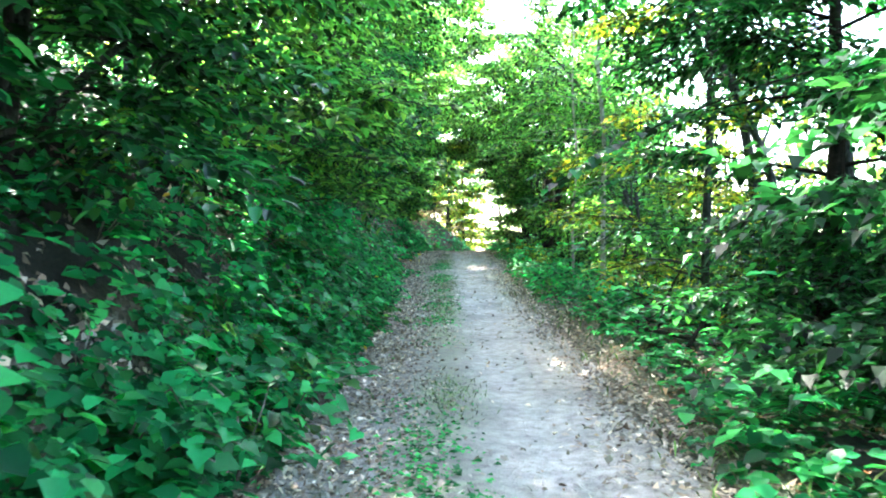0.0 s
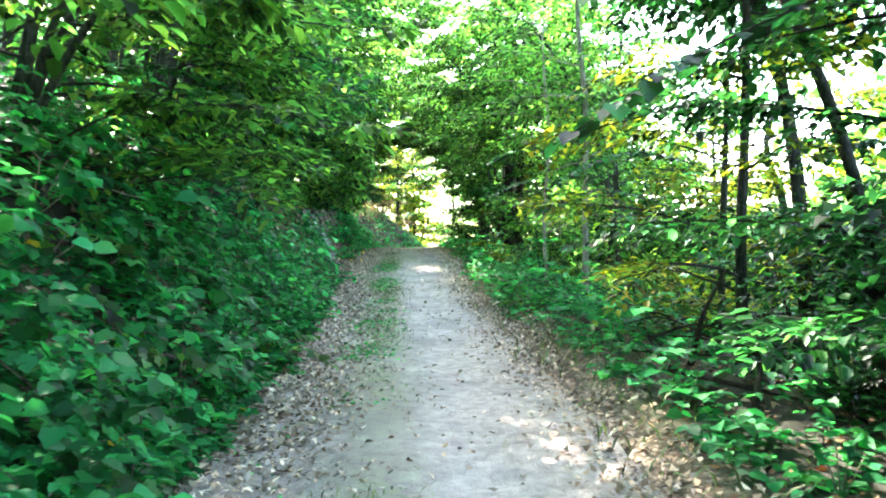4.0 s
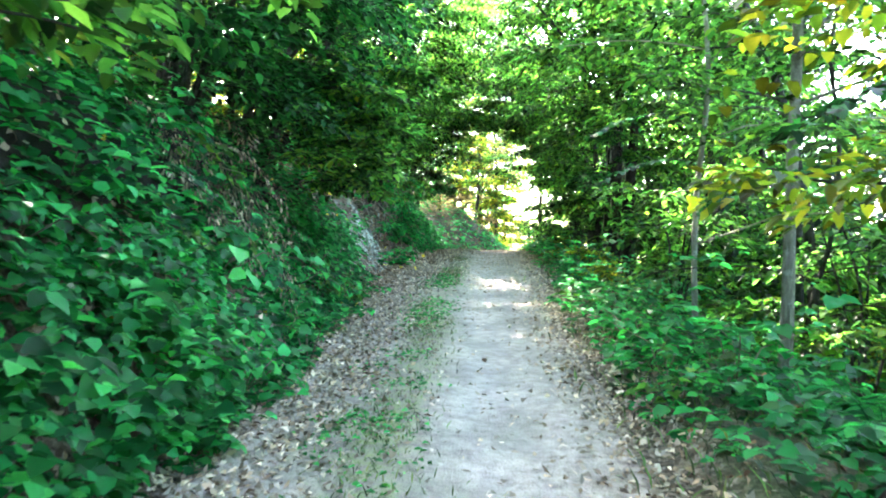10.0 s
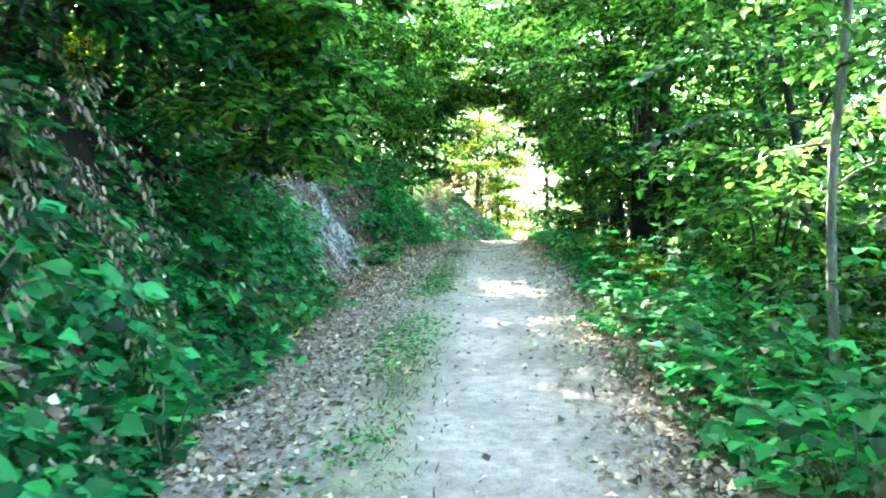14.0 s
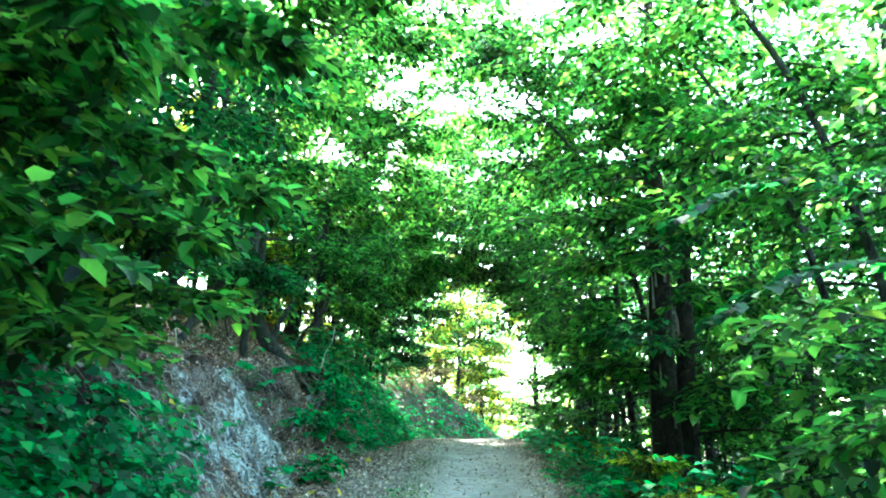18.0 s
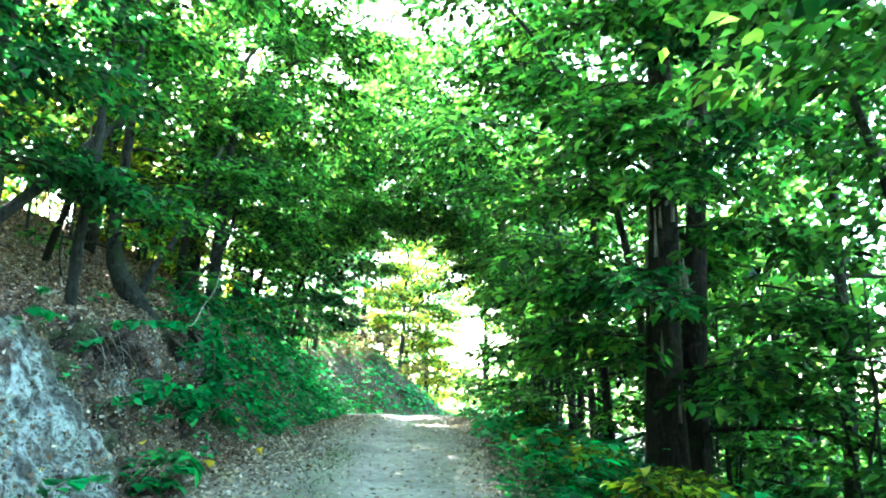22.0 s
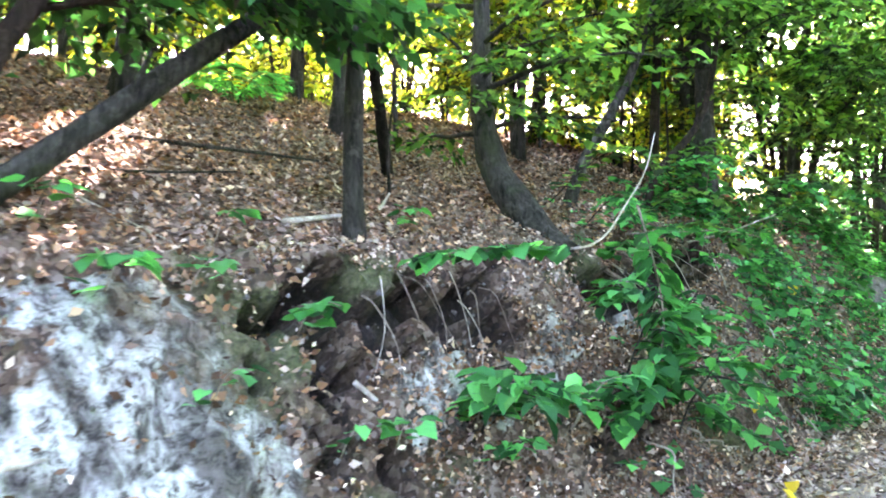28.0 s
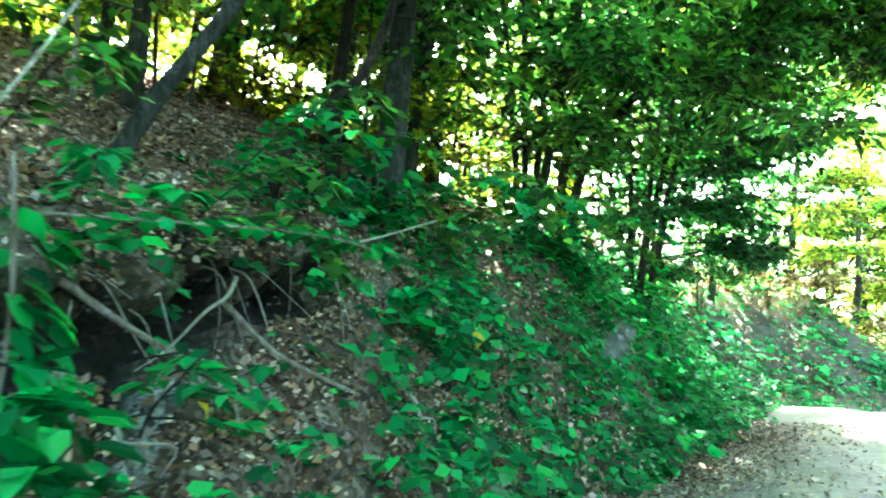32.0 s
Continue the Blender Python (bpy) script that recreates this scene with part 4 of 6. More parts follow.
# far woods around the place
g = np.random.default_rng(91)
spots = [(g.uniform(14, 40), g.uniform(-30, 70)) for _ in range(90)] + [(g.uniform(11, 17), g.uniform(18, 48)) for _ in range(36)] + [(g.uniform(-45, -15), g.uniform(-30, 75)) for _ in range(34)] + [(g.uniform(-30, 40), g.uniform(72, 110)) for _ in range(50)] + [(g.uniform(-12, 12), g.uniform(-45, -12)) for _ in range(24)]
at, nor = [], []
for x, y in spots:
    gap = 0.27 < x / max(y, 1.0) < 0.52      # open sky over the falling slope
    z = float(height(x, y)) - (2.5 if gap else 0.0)
    n = 190
    d = unit(g.normal(0, 1, (n, 3))) * g.uniform(0.5, 1.0, (n, 1))
    tall = g.uniform(6, 11) * (0.6 if gap else 1.0)
    at.append(np.array([x, y, z + tall * 0.55]) + d * np.array([2.8, 2.8, tall * 0.5]))
    nor.append(d + g.normal(0, 0.6, (n, 3)) + np.array([0, 0, 0.6]))
at, nor = np.concatenate(at), np.concatenate(nor)
v, f = leaf_quads(at, g.normal(0, 1, at.shape), nor, g.uniform(0.35, 0.75, len(at)), g.uniform(0.28, 0.5, len(at)))
tagged(new("far_woods", put_mesh("far_woods", v, f, 4, LEAF_LIGHT)), "far green woods around the track", "woods", kind="stuff")

# thicket on the falling slope
g = np.random.default_rng(93)
at, nor = [], []
for x, y in [(g.uniform(0.15, 0.27), g.uniform(33, 47)) for _ in range(20)] + [(g.uniform(0.2, 0.27), g.uniform(27, 34)) for _ in range(7)] + [(g.uniform(0.27, 0.5), g.uniform(18, 30)) for _ in range(20)]:
    n, tall = 560, g.uniform(7, 11) if x < 0.27 else g.uniform(2.5, 4)
    x = x * y
    d = unit(g.normal(0, 1, (n, 3))) * g.uniform(0.3, 1.0, (n, 1))
    at.append(np.array([x, y, float(height(x, y)) + tall * 0.5]) + d * np.array([1.6, 1.6, tall * 0.55]))
    nor.append(d * 0.6 + g.normal(0, 0.6, (n, 3)) + np.array([0, 0, 0.3]))
at, nor = np.concatenate(at), np.concatenate(nor)
v, f = leaf_quads(at, g.normal(0, 1, at.shape) * np.array([1, 1, 0.4]), nor, g.uniform(0.14, 0.28, len(at)), g.uniform(0.09, 0.18, len(at)))
tagged(new("slope_thicket", put_mesh("slope_thicket", v, f, 4, LEAF_LIGHT)), "dense green thicket on the falling slope", "thicket", kind="stuff")

# thicket behind the crest of the bank
g = np.random.default_rng(97)
at, nor = [], []
for x, y in [(g.uniform(-11, -7), g.uniform(-3, 25)) for _ in range(32)]:
    n, tall = (1100, g.uniform(8, 12)) if y < 10 else (620, g.uniform(6, 10))
    d = unit(g.normal(0, 1, (n, 3))) * g.uniform(0.3, 1.0, (n, 1))
    at.append(np.array([x, y, float(height(x, y)) + tall * 0.5]) + d * np.array([1.6, 1.6, tall * 0.55]))
    nor.append(d * 0.6 + g.normal(0, 0.6, (n, 3)) + np.array([0, 0, 0.3]))
at, nor = np.concatenate(at), np.concatenate(nor)
v, f = leaf_quads(at, g.normal(0, 1, at.shape) * np.array([1, 1, 0.4]), nor, g.uniform(0.14, 0.28, len(at)), g.uniform(0.09, 0.18, len(at)))
tagged(new("bank_thicket", put_mesh("bank_thicket", v, f, 4, LEAF)), "dense dark green thicket behind the bank", "thicket", kind="stuff")

# mostly unseen thicket on the slope beside the start of the walk, blocks light
g = np.random.default_rng(98)
at, nor = [], []
for x, y in [(g.uniform(7.0, 10.5), g.uniform(1.0, 12.5)) for _ in range(14)]:
    n, tall = 640, g.uniform(4, 7.5)
    d = unit(g.normal(0, 1, (n, 3))) * g.uniform(0.3, 1.0, (n, 1))
    at.append(np.array([x, y, float(height(x, y)) + tall * 0.5]) + d * np.array([1.5, 1.5, tall * 0.55]))
    nor.append(d * 0.6 + g.normal(0, 0.6, (n, 3)) + np.array([0, 0, 0.3]))
at, nor = np.concatenate(at), np.concatenate(nor)
v, f = leaf_quads(at, g.normal(0, 1, at.shape) * np.array([1, 1, 0.4]), nor, g.uniform(0.12, 0.24, len(at)), g.uniform(0.09, 0.16, len(at)))
tagged(new("verge_thicket", put_mesh("verge_thicket", v, f, 4, LEAF)), "dense dark green thicket added below the verge to block side light", "thicket", kind="stuff")

# sunlit thicket beyond the crest
g = np.random.default_rng(99)
at, nor = [], []
for x, y in [(g.uniform(-14, -9.5), g.uniform(25, 40)) for _ in range(18)]:
    n, tall = 520, g.uniform(4, 7)
    d = unit(g.normal(0, 1, (n, 3))) * g.uniform(0.3, 1.0, (n, 1))
    at.append(np.array([x, y, float(height(x, y)) + tall * 0.5]) + d * np.array([1.6, 1.6, tall * 0.55]))
    nor.append(d * 0.6 + g.normal(0, 0.6, (n, 3)) + np.array([0, 0, 0.3]))
at, nor = np.concatenate(at), np.concatenate(nor)
v, f = leaf_quads(at, g.normal(0, 1, at.shape) * np.array([1, 1, 0.4]), nor, g.uniform(0.14, 0.26, len(at)), g.uniform(0.1, 0.18, len(at)))
tagged(new("crest_thicket", put_mesh("crest_thicket", v, f, 4, LEAF_GOLD)), "sunlit yellow-green thicket beyond the crest", "thicket", kind="stuff")

# ---- trees and dead wood on the bank ----


def stem_thing(name, pts, r0, r1, material, label, category, n=16, sides=10, lump=0.16, seed=0, flare=1.3):
    p = curve_points(pts, n)
    at = p[0].copy()
    ob = thing(name, tuple(at), label, category)
    rr = np.linspace(r0, r1, n)
    rr[0] *= flare
    v, f = tube(p - at, rr, sides, lump, seed)
    part("trunk" if category == "tree" else "wood", put_mesh(name, v, f, 4, material, True), ob)
    return ob


def bank_tree(pts, r0, r1, leaves, label, seed, material=None, leaf_m=None, low=0.45, limbs=14, limb_len=(0.9, 2.2)):
    pts = np.array(pts, float)
    return tree(tuple(pts[0]), pts, r0, r1, limbs, leaves, "tree", label, material or BARK, leaf_m or LEAF_LIGHT, seed, 0.1, low, limb_len, (0.6, 0.2, 0), 0.3, 0.3, per=28, reach=(0.4, 0.9), group="trees on the bank")


bank_tree([(-2.66, 27.36, 2.75), (-2.67, 27.4, 3.6), (-2.6, 27.42, 4.6), (-2.6, 27.45, 6.0), (-2.4, 27.5, 8.0)], 0.068, 0.03, 4000, "upright grey tree rooted at the lip of the bank", 801, BARK, LEAF_LIGHT, 0.6)
bank_tree([(-2.45, 29.12, 2.8), (-2.6, 29.07, 3.12), (-2.86, 29.04, 3.5), (-2.99, 29.04, 4.05), (-2.95, 29.05, 5.0), (-2.9, 29.1, 7.5)], 0.17, 0.035, 2200, "grey tree with a swept, mossy foot on the lip", 802, BARK, LEAF_LIGHT, 0.5)
bank_tree([(-3.05, 30.3, 3.3), (-2.95, 30.5, 3.8), (-2.6, 30.9, 4.7), (-2.3, 31.3, 6.0)], 0.065, 0.03, 2000, "slanting grey tree on the bank", 803, BARK, LEAF_LIGHT, 0.72)
bank_tree([(-2.75, 31.2, 3.1), (-2.62, 31.3, 3.7), (-2.2, 31.6, 4.4), (-2.0, 31.8, 6.0)], 0.05, 0.02, 3500, "thin crooked tree on the bank", 804, BARK_DARK, LEAF_LIGHT, 0.72)
bank_tree([(-2.55, 32.3, 3.2), (-2.52, 32.3, 4.0), (-2.5, 32.4, 5.5), (-2.4, 32.5, 8.0)], 0.14, 0.05, 6000, "stout grey tree on the bank", 805, BARK, LEAF_LIGHT, 0.6)
bank_tree([(-3.1, 32.4, 3.4), (-3.15, 32.4, 4.2), (-3.0, 32.4, 6.0), (-3.0, 32.4, 8.0)], 0.07, 0.03, 3500, "slim grey tree behind a stout one", 806, BARK_DARK, LEAF_LIGHT, 0.6)
bank_tree([(-3.75, 24.75, 3.1), (-3.55, 25.0, 3.7), (-3.2, 25.2, 4.4), (-2.9, 25.4, 5.6), (-2.8, 25.6, 8.5)], 0.24, 0.05, 13000, "dark leaning tree with a heavy foot", 807, BARK_BLACK, LEAF, 0.4)
bank_tree([(-3.35, 25.3, 3.05), (-3.2, 25.6, 3.7), (-3.0, 25.9, 4.6), (-2.7, 26.1, 7.5)], 0.075, 0.03, 10000, "dark slim tree on the bank", 808, BARK_DARK, LEAF, 0.45)
bank_tree([(-5.2, 27.2, 4.2), (-5.2, 27.3, 5.4), (-5.1, 27.3, 7.0), (-5.0, 27.4, 9.0)], 0.14, 0.05, 5000, "thick grey tree far up the bank", 809, BARK, LEAF_LIGHT, 0.35)
g = np.random.default_rng(830)
for k in range(38):
    x, y = (g.uniform(-8.5, -4.2), g.uniform(24.5, 36.0)) if k < 26 else (g.uniform(-6.5, -3.2), g.uniform(28.5, 38.0))
    z = float(height(x, y)) - 0.08
    tall = g.uniform(3, 5.5)
    a, b = g.normal(0, 0.35, 2)
    tree((x, y, z), [(x, y, z), (x + a * 0.4, y + b * 0.4, z + tall * 0.4), (x + a, y + b, z + tall)], g.uniform(0.014, 0.034), 0.007, 8, 2200 if k < 26 else 1300, "sapling", "thin sapling with yellow-green leaves on the slope", BARK if k % 3 else BARK_PALE, LEAF_GOLD, 840 + k, 0.11, 0.3, (0.5, 1.2), None, 0, 0.3, per=22, reach=(0.35, 0.7), group="saplings on the bank", category="sapling")

for k in range(30):
    x, y = (g.uniform(-10.5, -6.8), g.uniform(22.0, 38.0)) if k < 18 else (g.uniform(-8.5, -4.4), g.uniform(36.5, 46.0))
    z = float(height(x, y)) - 0.08
    tall = g.uniform(2.4, 4.2)
    ex = [[(x, y, z), (x + a * 0.3, y + b * 0.3, z + tall * 0.5), (x + a * 0.8, y + b * 0.8, z + tall * 0.95)] for a, b in g.uniform(-1, 1, (3, 2))]
    tree((x, y, z), [(x, y, z), (x + 0.1, y, z + tall * 0.4), (x + 0.1, y + 0.1, z + tall)], 0.03, 0.008, 12, 2800, "shrub", "backlit shrub behind the crest", BARK, LEAF_GOLD if y > 27.2 else LEAF, 880 + k, 0.12, 0.06, (0.6, 1.3), None, 0, 0.3, extra=ex, per=24, reach=(0.4, 0.8), group="shrubs behind the crest", category="shrub")

lean = stem_thing("leaning_trunk", [(-2.98, 25.38, 2.92), (-2.9, 26.0, 3.45), (-2.82, 26.8, 4.12), (-2.76, 27.6, 4.8), (-2.7, 28.6, 5.6)], 0.07, 0.05, BARK, "bare grey trunk leaning across the bank", "dead tree", seed=2)
for a, b in (((0.1, 0.72, 0.62), (0.28, 0.78, 0.86)), ((0.16, 1.55, 1.32), (0.02, 1.62, 1.62))):
    v, f = tube(curve_points([a, tuple((p + q) / 2 + 0.01 for p, q in zip(a, b)), b], 5), np.linspace(0.022, 0.009, 5), 6, 0.2, 4)
    part("branch_stub", put_mesh("branch_stub", v, f, 4, BARK, True), lean, "short broken branch stub")
stem_thing("dead_pole", [(-3.67, 28.66, 3.42), (-3.35, 28.28, 3.92), (-3.03, 27.9, 4.27), (-2.72, 27.55, 4.62)], 0.05, 0.032, BARK_BLACK, "black rotten pole standing slanted in the leaf litter", "dead wood", seed=3, flare=0.6)


# ---- low growth ----


def slope_normal(x, y, e=0.06):
    n = np.stack([-(height(x + e, y) - height(x - e, y)) / (2 * e), -(height(x, y + e) - height(x, y - e)) / (2 * e), np.ones_like(x)], -1)
    return unit(n)


def scatter(g, n, xs, ys, accept):
    x, y = g.uniform(*xs, n), g.uniform(*ys, n)
    ok = g.random(n) < accept(x, y)
    return x[ok], y[ok]


def bank_cover(x, y):
    """How thick the low growth stands on the bank."""
    u = bank_part(x, y)
    early = 1 - smooth(21.0, 23.5, y)
    late = smooth(28.0, 31.0, y)
    patch = smooth(-0.12, 0.06, bumps(x, y, 0.9, 101))
    low = smooth(-0.16, 0.04, u + 0.25 * bumps(x, y, 0.5, 104)) * (1 - smooth(1.2, 1.9, u))
    return low * np.clip(early * ((0.25 + 0.5 * smooth(3.5, 5.5, y)) + (0.75 - 0.5 * smooth(3.5, 5.5, y)) * patch) * (1 - 0.72 * smooth(0.5, 0.72, u + 0.16 * (1 - smooth(7, 10, y)) + 0.35 * bumps(x, y, 0.9, 87))) + late * (0.04 + 0.26 * smooth(30.6, 32.5, y) + 0.7 * patch * (0.25 + 0.75 * smooth(30.6, 32.5, y))) * (1 - 0.35 * smooth(0.3, 0.7, u) * smooth(31, 32, y) - 0.7 * smooth(0.3, 0.7, u) * (1 - smooth(31, 32, y)) * (1 - smooth(34, 37, y))), 0, 1)


def verge_cover(x, y):
    d = x - edge_right(y)
    patch = smooth(-0.22, 0.05, bumps(x, y, 0.8, 111))
    return smooth(-0.1, 0.25, d + 0.4 * bumps(x, y, 0.5, 114) - 0.35 * smooth(5, 7, y) * (1 - smooth(13, 15, y))) * (1 - smooth(2.8, 4.5, d)) * np.clip(0.45 + 0.55 * patch, 0, 1) * (1 - 0.85 * smooth(0.6, 1.2, d) * (1 - smooth(11, 13, y)))


# brambles as plants of their own
kinds = []
g = np.random.default_rng(151)
for k in range(6):
    ob = thing("bramble_plant", (0, 0, 0), "low green bramble with broad leaves", "bramble", "brambles along the track")
    n_st = 4
    tone = LEAF_LIGHT if k == 5 else LEAF_LOW
    st, at, ax, no = [], [], [], []
    for j in range(n_st):
        a = 2 * np.pi * j / n_st + g.uniform(-0.4, 0.4)
        r = g.uniform(0.2, 0.5)
        h = g.uniform(0.15, 0.42)
        ln = curve_points([(0, 0, -0.05), (0.35 * r * math.cos(a), 0.35 * r * math.sin(a), h * 0.8), (r * math.cos(a), r * math.sin(a), h * g.uniform(0.7, 1.1))], 6)
        v, f = tube(ln[[0, 2, 5]], np.array([0.006, 0.005, 0.003]), 4)
        part("cane", put_mesh("cane", v, f, 4, ROOT), ob)
        for t in np.linspace(0.3, 1.0, 14):
            i = min(4, int(t * 5))
            p = ln[i] + (ln[i + 1] - ln[i]) * (t * 5 - i)
            b = a + g.normal(0, 1.1)
            at.append(p)
            ax.append((math.cos(b), math.sin(b), g.normal(-0.05, 0.25)))
            no.append((g.normal(0, 0.3), g.normal(0, 0.3), 1.0))
    at, ax, no = np.array(at), np.array(ax), np.array(no)
    size = g.uniform(0.045, 0.092, len(at))
    v, f = lobed_leaves(at, ax, no, size * 1.15, size * 1.1)
    part("foliage", put_mesh("foliage", v, f, 4, tone), ob)
    kinds.append(ob)
x1, y1 = scatter(g, 2000, (-3.4, -0.8), (0.5, 40), bank_cover)
x2, y2 = scatter(g, 1200, (1.4, 5.0), (1.5, 34), verge_cover)
spots = list(zip(x1[:190], y1[:190])) + list(zip(x2[:110], y2[:110]))
for k, (x, y) in enumerate(spots):
    n = Vector(slope_normal(np.array([x]), np.array([y]))[0])
    n = (n + Vector((0, 0, 0.6))).normalized()
    m = Matrix.Translation((x, y, float(height(x, y)))) @ n.to_track_quat("Z", "Y").to_matrix().to_4x4() @ Matrix.Rotation(g.uniform(0, 6.28), 4, "Z")
    m = m @ Matrix.Scale(g.uniform(0.75, 1.25), 4)
    if k < 6:
        kinds[k].matrix_world = m
    else:
        copy_thing(kinds[k % 6], m)

# the mass of small leaves between them, in threes on short stalks
x1, y1 = scatter(g, 130000, (-3.8, -0.7), (-1.0, 42), bank_cover)
x2, y2 = scatter(g, 60000, (1.3, 6.5), (0.0, 46), verge_cover)
x3, y3 = scatter(g, 60000, (-5, 12), (40, 56), bank_cover)
x1, y1, x2, y2, x3, y3 = x1[:25000], y1[:25000], x2[:14000], y2[:14000], x3[:2600], y3[:2600]
x, y = np.concatenate([x1, x2, x3]), np.concatenate([y1, y2, y3])
n = len(x)
nor = slope_normal(x, y)
mound = 0.2 + 2.0 * smooth(-0.15, 0.3, bumps(x, y, 0.45, 107, 2))
lift = g.gamma(2.0, 0.085, n) * mound * np.where(y < 24, 1.0, 0.6)
at = np.stack([x, y, height(x, y)], 1) + (nor * 0.5 + np.array([0, 0, 0.5])) * lift[:, None]
a = g.uniform(0, 2 * np.pi, n)
dip = g.normal(-0.1, 0.25, n)
face = nor * 0.6 + np.array([0, 0, 0.6]) + g.normal(0, 0.3, (n, 3))
size = g.gamma(6.0, 0.0155, n).clip(0.04, 0.13) * np.where(y > 42, 1.6, 1.0)
vs = []
for j, (turn, grow) in enumerate(((0.0, 1.15), (2.0, 0.9), (-2.0, 0.9))):
    b = a + turn + g.normal(0, 0.2, n)
    ax = np.stack([np.cos(b), np.sin(b), dip + g.normal(0, 0.12, n)], 1)
    ax = ax - 0.5 * nor * np.sum(ax * nor, 1, keepdims=True)
    for fn, m in ((broad_leaves, y < 17), (leaf_quads, y >= 17)):
        vs.append(fn(at[m], ax[m], face[m], (size * grow)[m], (size * 0.88 * grow)[m], 0.1, 0.16))
v, f = joined(vs)
tagged(new("undergrowth", put_mesh("undergrowth", v, f, 4, LEAF_LOW)), "mass of small green leaves on the bank and verge", "undergrowth", kind="stuff")

# yellowed leaves lying about
x, y = scatter(g, 900, (-2.6, -0.8), (2, 34), lambda x, y: 0.12 + 0 * x)
at = np.stack([x, y, height(x, y) + 0.12], 1)
YELLOW = leaf_material("yellow_leaf", [(0.0, (0.5, 0.32, 0.02)), (1.0, (0.62, 0.5, 0.06))], (1.4, 1.2, 0.8), 0.3)
for p in at[:40]:
    v, f = broad_leaves(np.zeros((1, 3)), np.array([[1.0, 0, 0]]), np.array([[0.1, 0.2, 1]]), g.uniform(0.09, 0.16), 0.1)
    ob = new("yellow_leaf", put_mesh("yellow_leaf", v, f, 4, YELLOW))
    ob.location = p
    ob.rotation_euler = (g.normal(0, 0.4), g.normal(0.3, 0.4), g.uniform(0, 6.28))
    tagged(ob, "single yellow leaf resting on the green undergrowth", "leaf", "yellow leaves on the bank")

# fallen leaves


def litter(name, x, y, g, material, label, sizes=(0.04, 0.085), lift=0.012):
    n = len(x)
    nor = slope_normal(x, y)
    at = np.stack([x, y, height(x, y)], 1) + nor * (lift + g.random((n, 1)) * 0.025)
    a = g.uniform(0, 2 * np.pi, n)
    ax = np.stack([np.cos(a), np.sin(a), g.normal(0, 0.2, n)], 1)
    ax = ax - nor * np.sum(ax * nor, 1, keepdims=True) + nor * g.normal(0.1, 0.25, (n, 1))
    size = g.uniform(*sizes, n)
    tilt, wide, fold, curl = nor + g.normal(0, 0.3, (n, 3)), size * g.uniform(0.35, 0.8, n), g.uniform(-0.5, 0.6, (n, 1)), g.uniform(-0.35, 0.4, (n, 1))
    v, f = leaf_quads(at, ax, tilt, size, wide, fold, curl)
    return tagged(new(name, put_mesh(name, v, f, 4, material)), label, "leaf litter", kind="stuff")


def track_litter(x, y):
    l, r = edge_left(y), edge_right(y)
    side = np.exp(-((x - l - 0.1) / 0.45) ** 2) + 0.8 * np.exp(-((x - r + 0.05) / 0.35) ** 2)
    return np.clip(side * (0.85 + 1.1 * bumps(x, y, 0.8, 121)) + 0.03 + 0.03 * smooth(19, 24, y) + 0.9 * np.exp(-((x + 0.62) / 0.45) ** 2) * (0.6 + bumps(x, y, 1.1, 125)), 0, 1)


x, y = scatter(g, 140000, (-1.8, 2.6), (-1, 40), track_litter)
litter("fallen_leaves", x, y, g, LITTER, "pale dry fallen leaves along the edges of the track", (0.036, 0.078))


def bank_litter(x, y):
    u = bank_part(x, y)
    up = smooth(0.8, 1.05, u) * (1 - smooth(5.0, 7.0, u))
    foot = np.exp(-((u + 0.12) / 0.4) ** 2)
    face = smooth(0.0, 0.2, u) * (1 - smooth(0.9, 1.1, u)) * (0.45 + 0.9 * bumps(x, y, 0.5, 131)) * (0.4 + 1.1 * smooth(26.3, 27.5, y))
    return np.clip(np.maximum(np.maximum(up * 0.9, foot * 0.8), face), 0, 1) * smooth(21, 24, y)


def outside_hollows(x, y):
    u, free = bank_part(x, y), np.ones_like(x)
    for hy, hu, wy, wu in BANK_HOLLOWS:
        free = np.minimum(free, smooth(0.7, 1.4, ((y - hy) / wy) ** 2 + ((u - hu) / wu) ** 2))
    return free


x, y = scatter(g, 120000, (-6.5, -0.6), (19, 38), lambda x, y: bank_litter(x, y) * outside_hollows(x, y))
litter("brown_leaves", x, y, g, LITTER_RED, "brown fallen leaves strewn over the bank", (0.032, 0.07))
x, y = scatter(g, 30000, (-5.0, 12.0), (38, 55), lambda x, y: 0.6 * smooth(-0.1, 0.1, bank_part(x, y)) * (1 - smooth(1.8, 2.6, bank_part(x, y))))
litter("far_bank_leaves", x[:7000], y[:7000], g, LITTER_RED, "brown fallen leaves on the far bank", (0.06, 0.14))
x, y = scatter(g, 32000, (-4.6, -0.8), (23.5, 36), lambda x, y: np.clip(bank_litter(x, y) * outside_hollows(x, y) * (0.6 + 1.6 * bumps(x, y, 0.7, 135)), 0, 1))
litter("pale_leaves", x, y, g, LITTER, "pale curled fallen leaves on the bank", (0.028, 0.062))
x, y = scatter(g, 60000, (-2.9, -0.9), (26.2, 32.5), lambda x, y: np.clip(smooth(-0.2, 0.05, bank_part(x, y)) * (1 - smooth(1.0, 1.2, bank_part(x, y))) * (0.42 + 1.2 * bumps(x, y, 0.4, 137)), 0, 1) * outside_hollows(x, y) * smooth(26.2, 27.4, y))
litter("bank_debris", x[::2], y[::2], g, LITTER_RED, "dark brown leaf debris on the face of the bank", (0.02, 0.05))
litter("pale_debris", x[1::2], y[1::2], g, LITTER, "pale leaf debris on the face of the bank", (0.018, 0.042))
